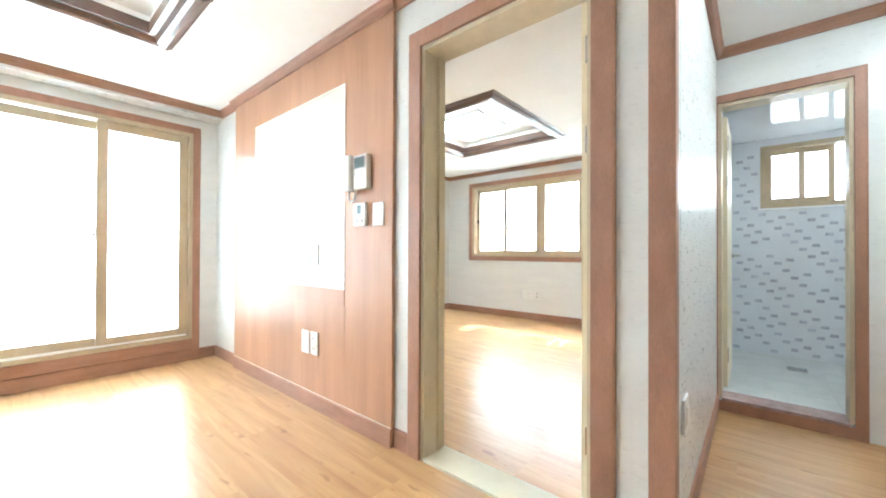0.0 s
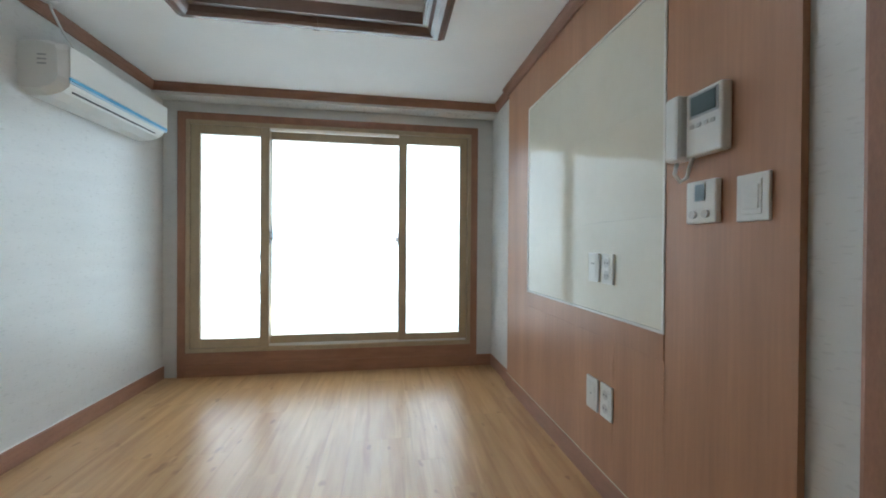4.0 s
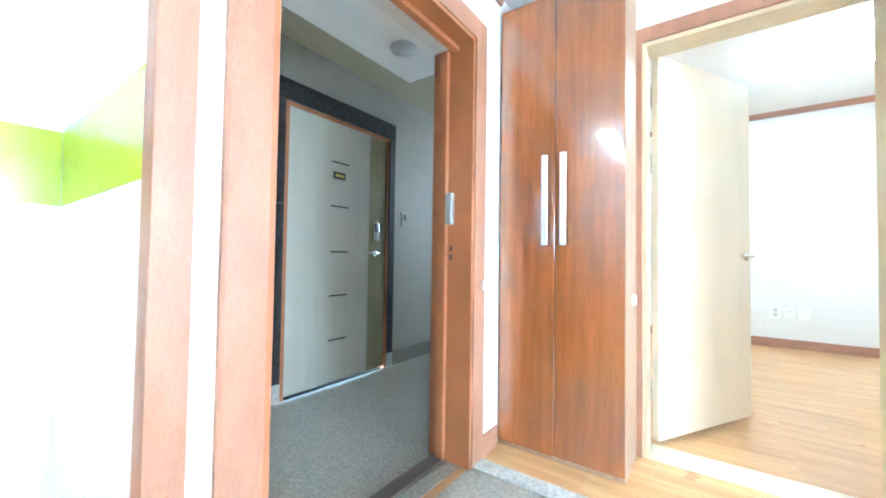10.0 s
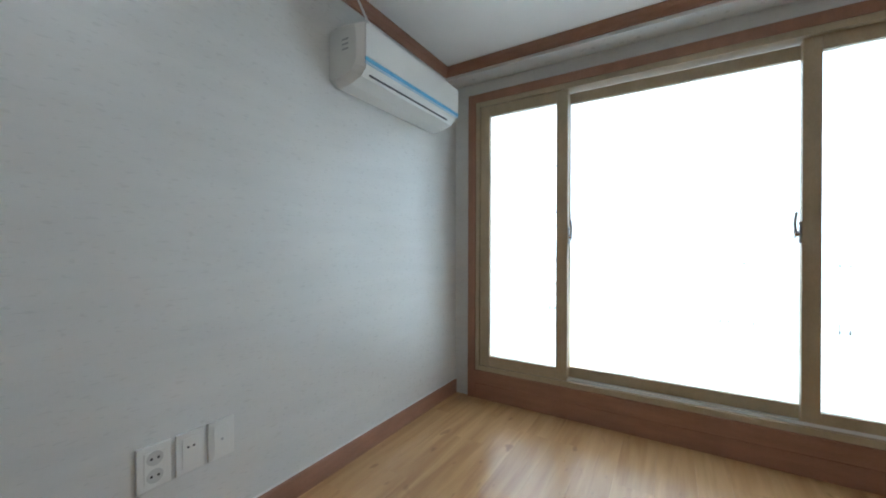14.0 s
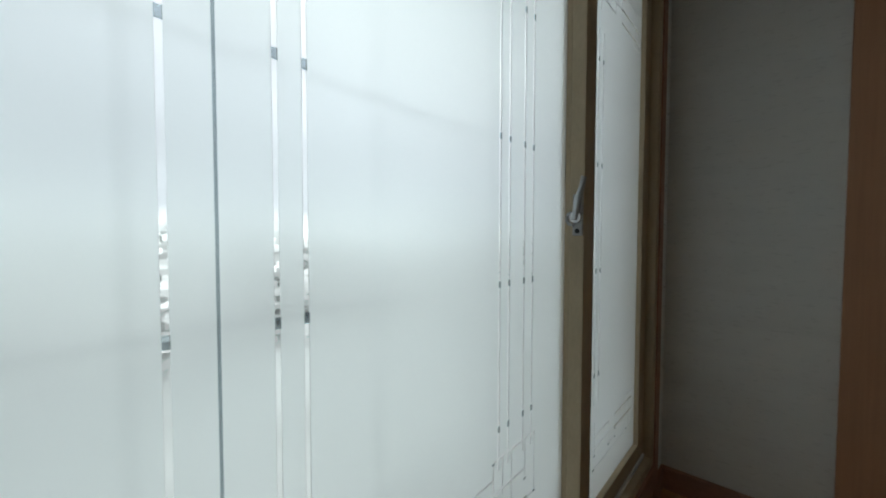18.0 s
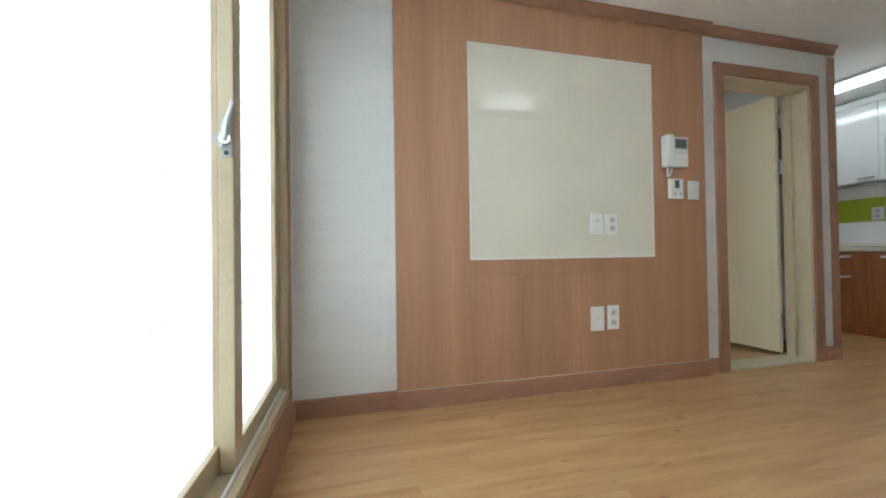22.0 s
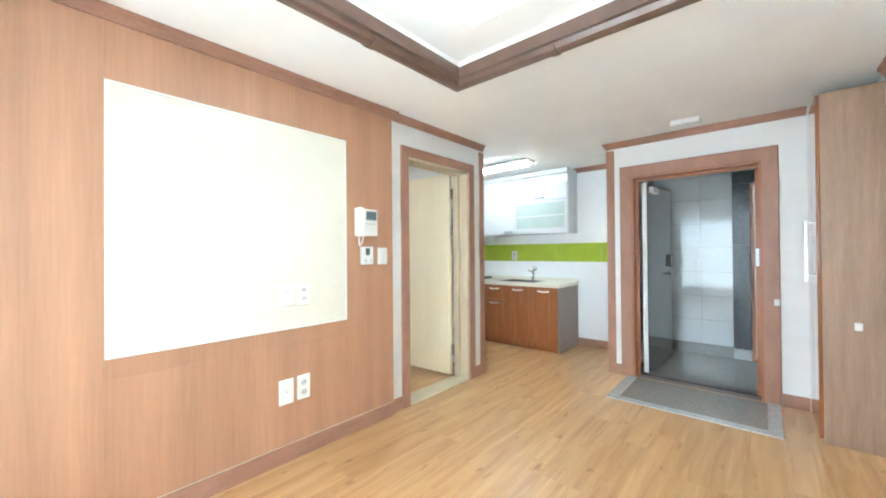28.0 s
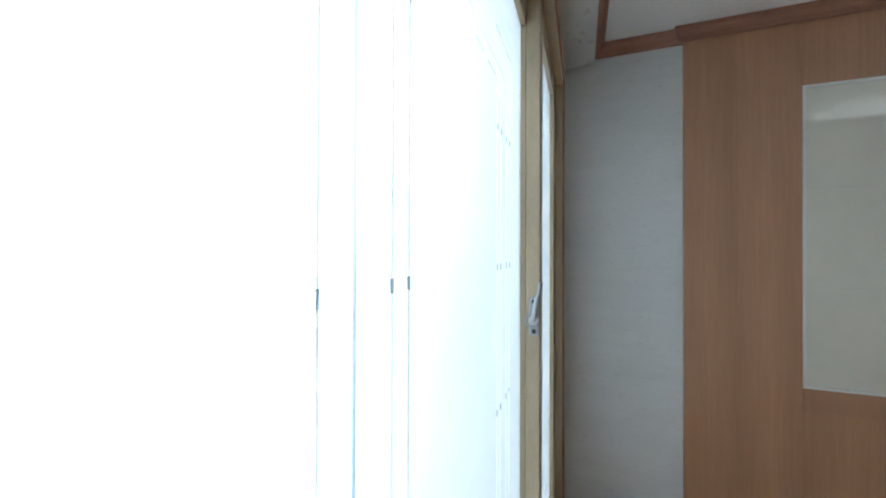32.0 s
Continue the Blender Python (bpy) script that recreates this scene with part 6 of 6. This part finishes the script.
part("zip", tube(bmesh.new(), [(0.292, BY - 0.115, 0.258), (0.302, BY - 0.05, 0.262), (0.302, BY + 0.055, 0.262), (0.292, BY + 0.122, 0.258)], 0.0045), BLACK_CLOTH, mid, "black zip", True)
part("zip", tube(bmesh.new(), [(0.310, BY - 0.122, 0.128), (0.326, BY - 0.06, 0.129), (0.326, BY + 0.065, 0.129), (0.310, BY + 0.13, 0.128)], 0.0045), BLACK_CLOTH, mid, "black zip", True)
for sy in (1, -1):
    part("zip", tube(bmesh.new(), [(0.246, BY + sy * 0.147, 0.06), (0.244, BY + sy * 0.149, 0.14), (0.238, BY + sy * 0.148, 0.21), (0.228, BY + sy * 0.144, 0.27), (0.207, BY + sy * 0.136, 0.34), (0.187, BY + sy * 0.120, 0.395), (0.172, BY + sy * 0.08, 0.43)], 0.005), BLACK_CLOTH, front, "open black zip edge", True)
    part("zip", tube(bmesh.new(), [(0.240, BY + sy * 0.149, 0.19), (0.214, BY + sy * 0.148, 0.25), (0.178, BY + sy * 0.144, 0.30), (0.142, BY + sy * 0.136, 0.345), (0.110, BY + sy * 0.121, 0.386), (0.084, BY + sy * 0.085, 0.413)], 0.0045), BLACK_CLOTH, back, "open black zip edge", True)
    part("mesh_pocket", loft([(0.012, 0.125, BY + sy * 0.137, 0.075, 0.016), (0.06, 0.125, BY + sy * 0.141, 0.082, 0.019), (0.115, 0.125, BY + sy * 0.141, 0.080, 0.016), (0.135, 0.122, BY + sy * 0.139, 0.076, 0.012)], seed=7 + sy, lump=0.006), BLACK_CLOTH, back, "black mesh side pocket", True)
part("carry_handle", tube(bmesh.new(), [(0.085, BY - 0.055, 0.405), (0.092, BY - 0.048, 0.435), (0.095, BY - 0.02, 0.452), (0.095, BY + 0.02, 0.452), (0.092, BY + 0.048, 0.435), (0.085, BY + 0.055, 0.405)], 0.0055), BLACK_CLOTH, bag, "thin black carry loop", True)
for sy in (1, -1):
    k = 0.86 if sy > 0 else 0.72
    st = part("shoulder_strap", ribbon(bmesh.new(), [(0.040, BY + sy * 0.07, 0.405), (0.030, BY + sy * 0.12, 0.385), (0.024, BY + sy * 0.19 * k, 0.31), (0.026, BY + sy * 0.222 * k, 0.21), (0.036, BY + sy * 0.23 * k, 0.12), (0.065, BY + sy * 0.225 * k, 0.05), (0.11, BY + sy * 0.19 * k, 0.018)], 0.044, 0.016, (0.95, -sy * 0.2, 0.1)), STRAP, bag, "padded blue-grey shoulder strap", True)
    part("strap_patch", ribbon(bmesh.new(), [(0.052, BY + sy * 0.10, 0.395), (0.046, BY + sy * 0.145, 0.37), (0.042, BY + sy * 0.165, 0.335)], 0.034, 0.006, (0.95, -sy * 0.2, 0.1)), WEB, st, "grey webbing patch", True)
    part("side_webbing", ribbon(bmesh.new(), [(0.055, BY + sy * 0.150, 0.27), (0.075, BY + sy * 0.163, 0.20), (0.085, BY + sy * 0.170, 0.13), (0.105, BY + sy * 0.172, 0.07)], 0.026, 0.004, (0.9, 0, 0.3)), WEB, bag, "grey compression strap", True)
    part("hip_wing", loft([(0.004, 0.13, BY + sy * 0.165, 0.050, 0.020), (0.02, 0.125, BY + sy * 0.163, 0.055, 0.020), (0.045, 0.115, BY + sy * 0.155, 0.045, 0.010)], seed=11 + sy), STRAP, bag, "blue-grey padded hip wing", True)
    part("waist_strap", ribbon(bmesh.new(), [(0.15, BY + sy * 0.20, 0.03), (0.20, BY + sy * 0.225, 0.028), (0.26, BY + sy * 0.225, 0.02), (0.32, BY + sy * 0.205, 0.010), (0.375, BY + sy * 0.165, 0.006)], 0.036, 0.005, (0.1, 0.2, 1)), WEB, bag, "grey waist strap trailing on the floor", True)
    part("buckle", boxes((0.350, BY + sy * 0.165 - 0.022, 0.002, 0.400, BY + sy * 0.165 + 0.022, 0.014), bevel=0.004), DARK, bag, "black plastic buckle")
part("loose_strap", ribbon(bmesh.new(), [(0.30, BY + 0.13, 0.07), (0.325, BY + 0.18, 0.085), (0.30, BY + 0.225, 0.06), (0.25, BY + 0.24, 0.02), (0.20, BY + 0.245, 0.006), (0.10, BY + 0.27, 0.005)], 0.024, 0.004, (0.3, 0.3, 0.9)), WEB, bag, "grey strap looped on the floor", True)

# ---- floor planks ----
floor_ob = bpy.data.objects["floor"]
plank_meshes = {}


def plank(x0, x1, y0, y1, parent):
    key = (round(x1 - x0, 3), round(y1 - y0, 3))
    if key not in plank_meshes:
        w, l = key
        bm = bmesh.new()
        b = 0.0002
        lo = [bm.verts.new((x, y, -0.010)) for x, y in ((0, 0), (w, 0), (w, l), (0, l))]
        hi = [bm.verts.new((x, y, 0.0)) for x, y in ((b, b), (w - b, b), (w - b, l - b), (b, l - b))]
        bm.faces.new(hi)
        for k in range(4):
            bm.faces.new((lo[k], lo[(k + 1) % 4], hi[(k + 1) % 4], hi[k]))
        plank_meshes[key] = mesh_of("plank", bm, FLOOR)
    ob = new("plank", plank_meshes[key])
    ob.location = (x0, y0, 0)
    ob.parent = parent


def lay(x0, x1, y0, y1, parent, seed, wide=0.165, long=0.92):
    rng = random.Random(seed)
    x = x0
    while x < x1 - 0.02:
        xe = min(x + wide, x1)
        y = y0 - rng.choice((0.0, 0.23, 0.46, 0.69))
        while y < y1 - 0.02:
            ye = min(y + long, y1)
            if ye - max(y, y0) > 0.02:
                plank(x, xe, max(y, y0), ye, parent)
            y += long
        x += wide


lay(0.0, 0.49, SY, 0.0, floor_ob, 1)
lay(0.49, 1.615, -3.995, 0.0, floor_ob, 2)
lay(1.615, EX, KY, 0.0, floor_ob, 3)
lay(EX, BX, KY, EY, floor_ob, 4)
lay(EX + 0.165, B1X, -3.66, B1N, floor_ob, 5)
lay(B2X, -0.155, -4.85, -1.35, floor_ob, 6)
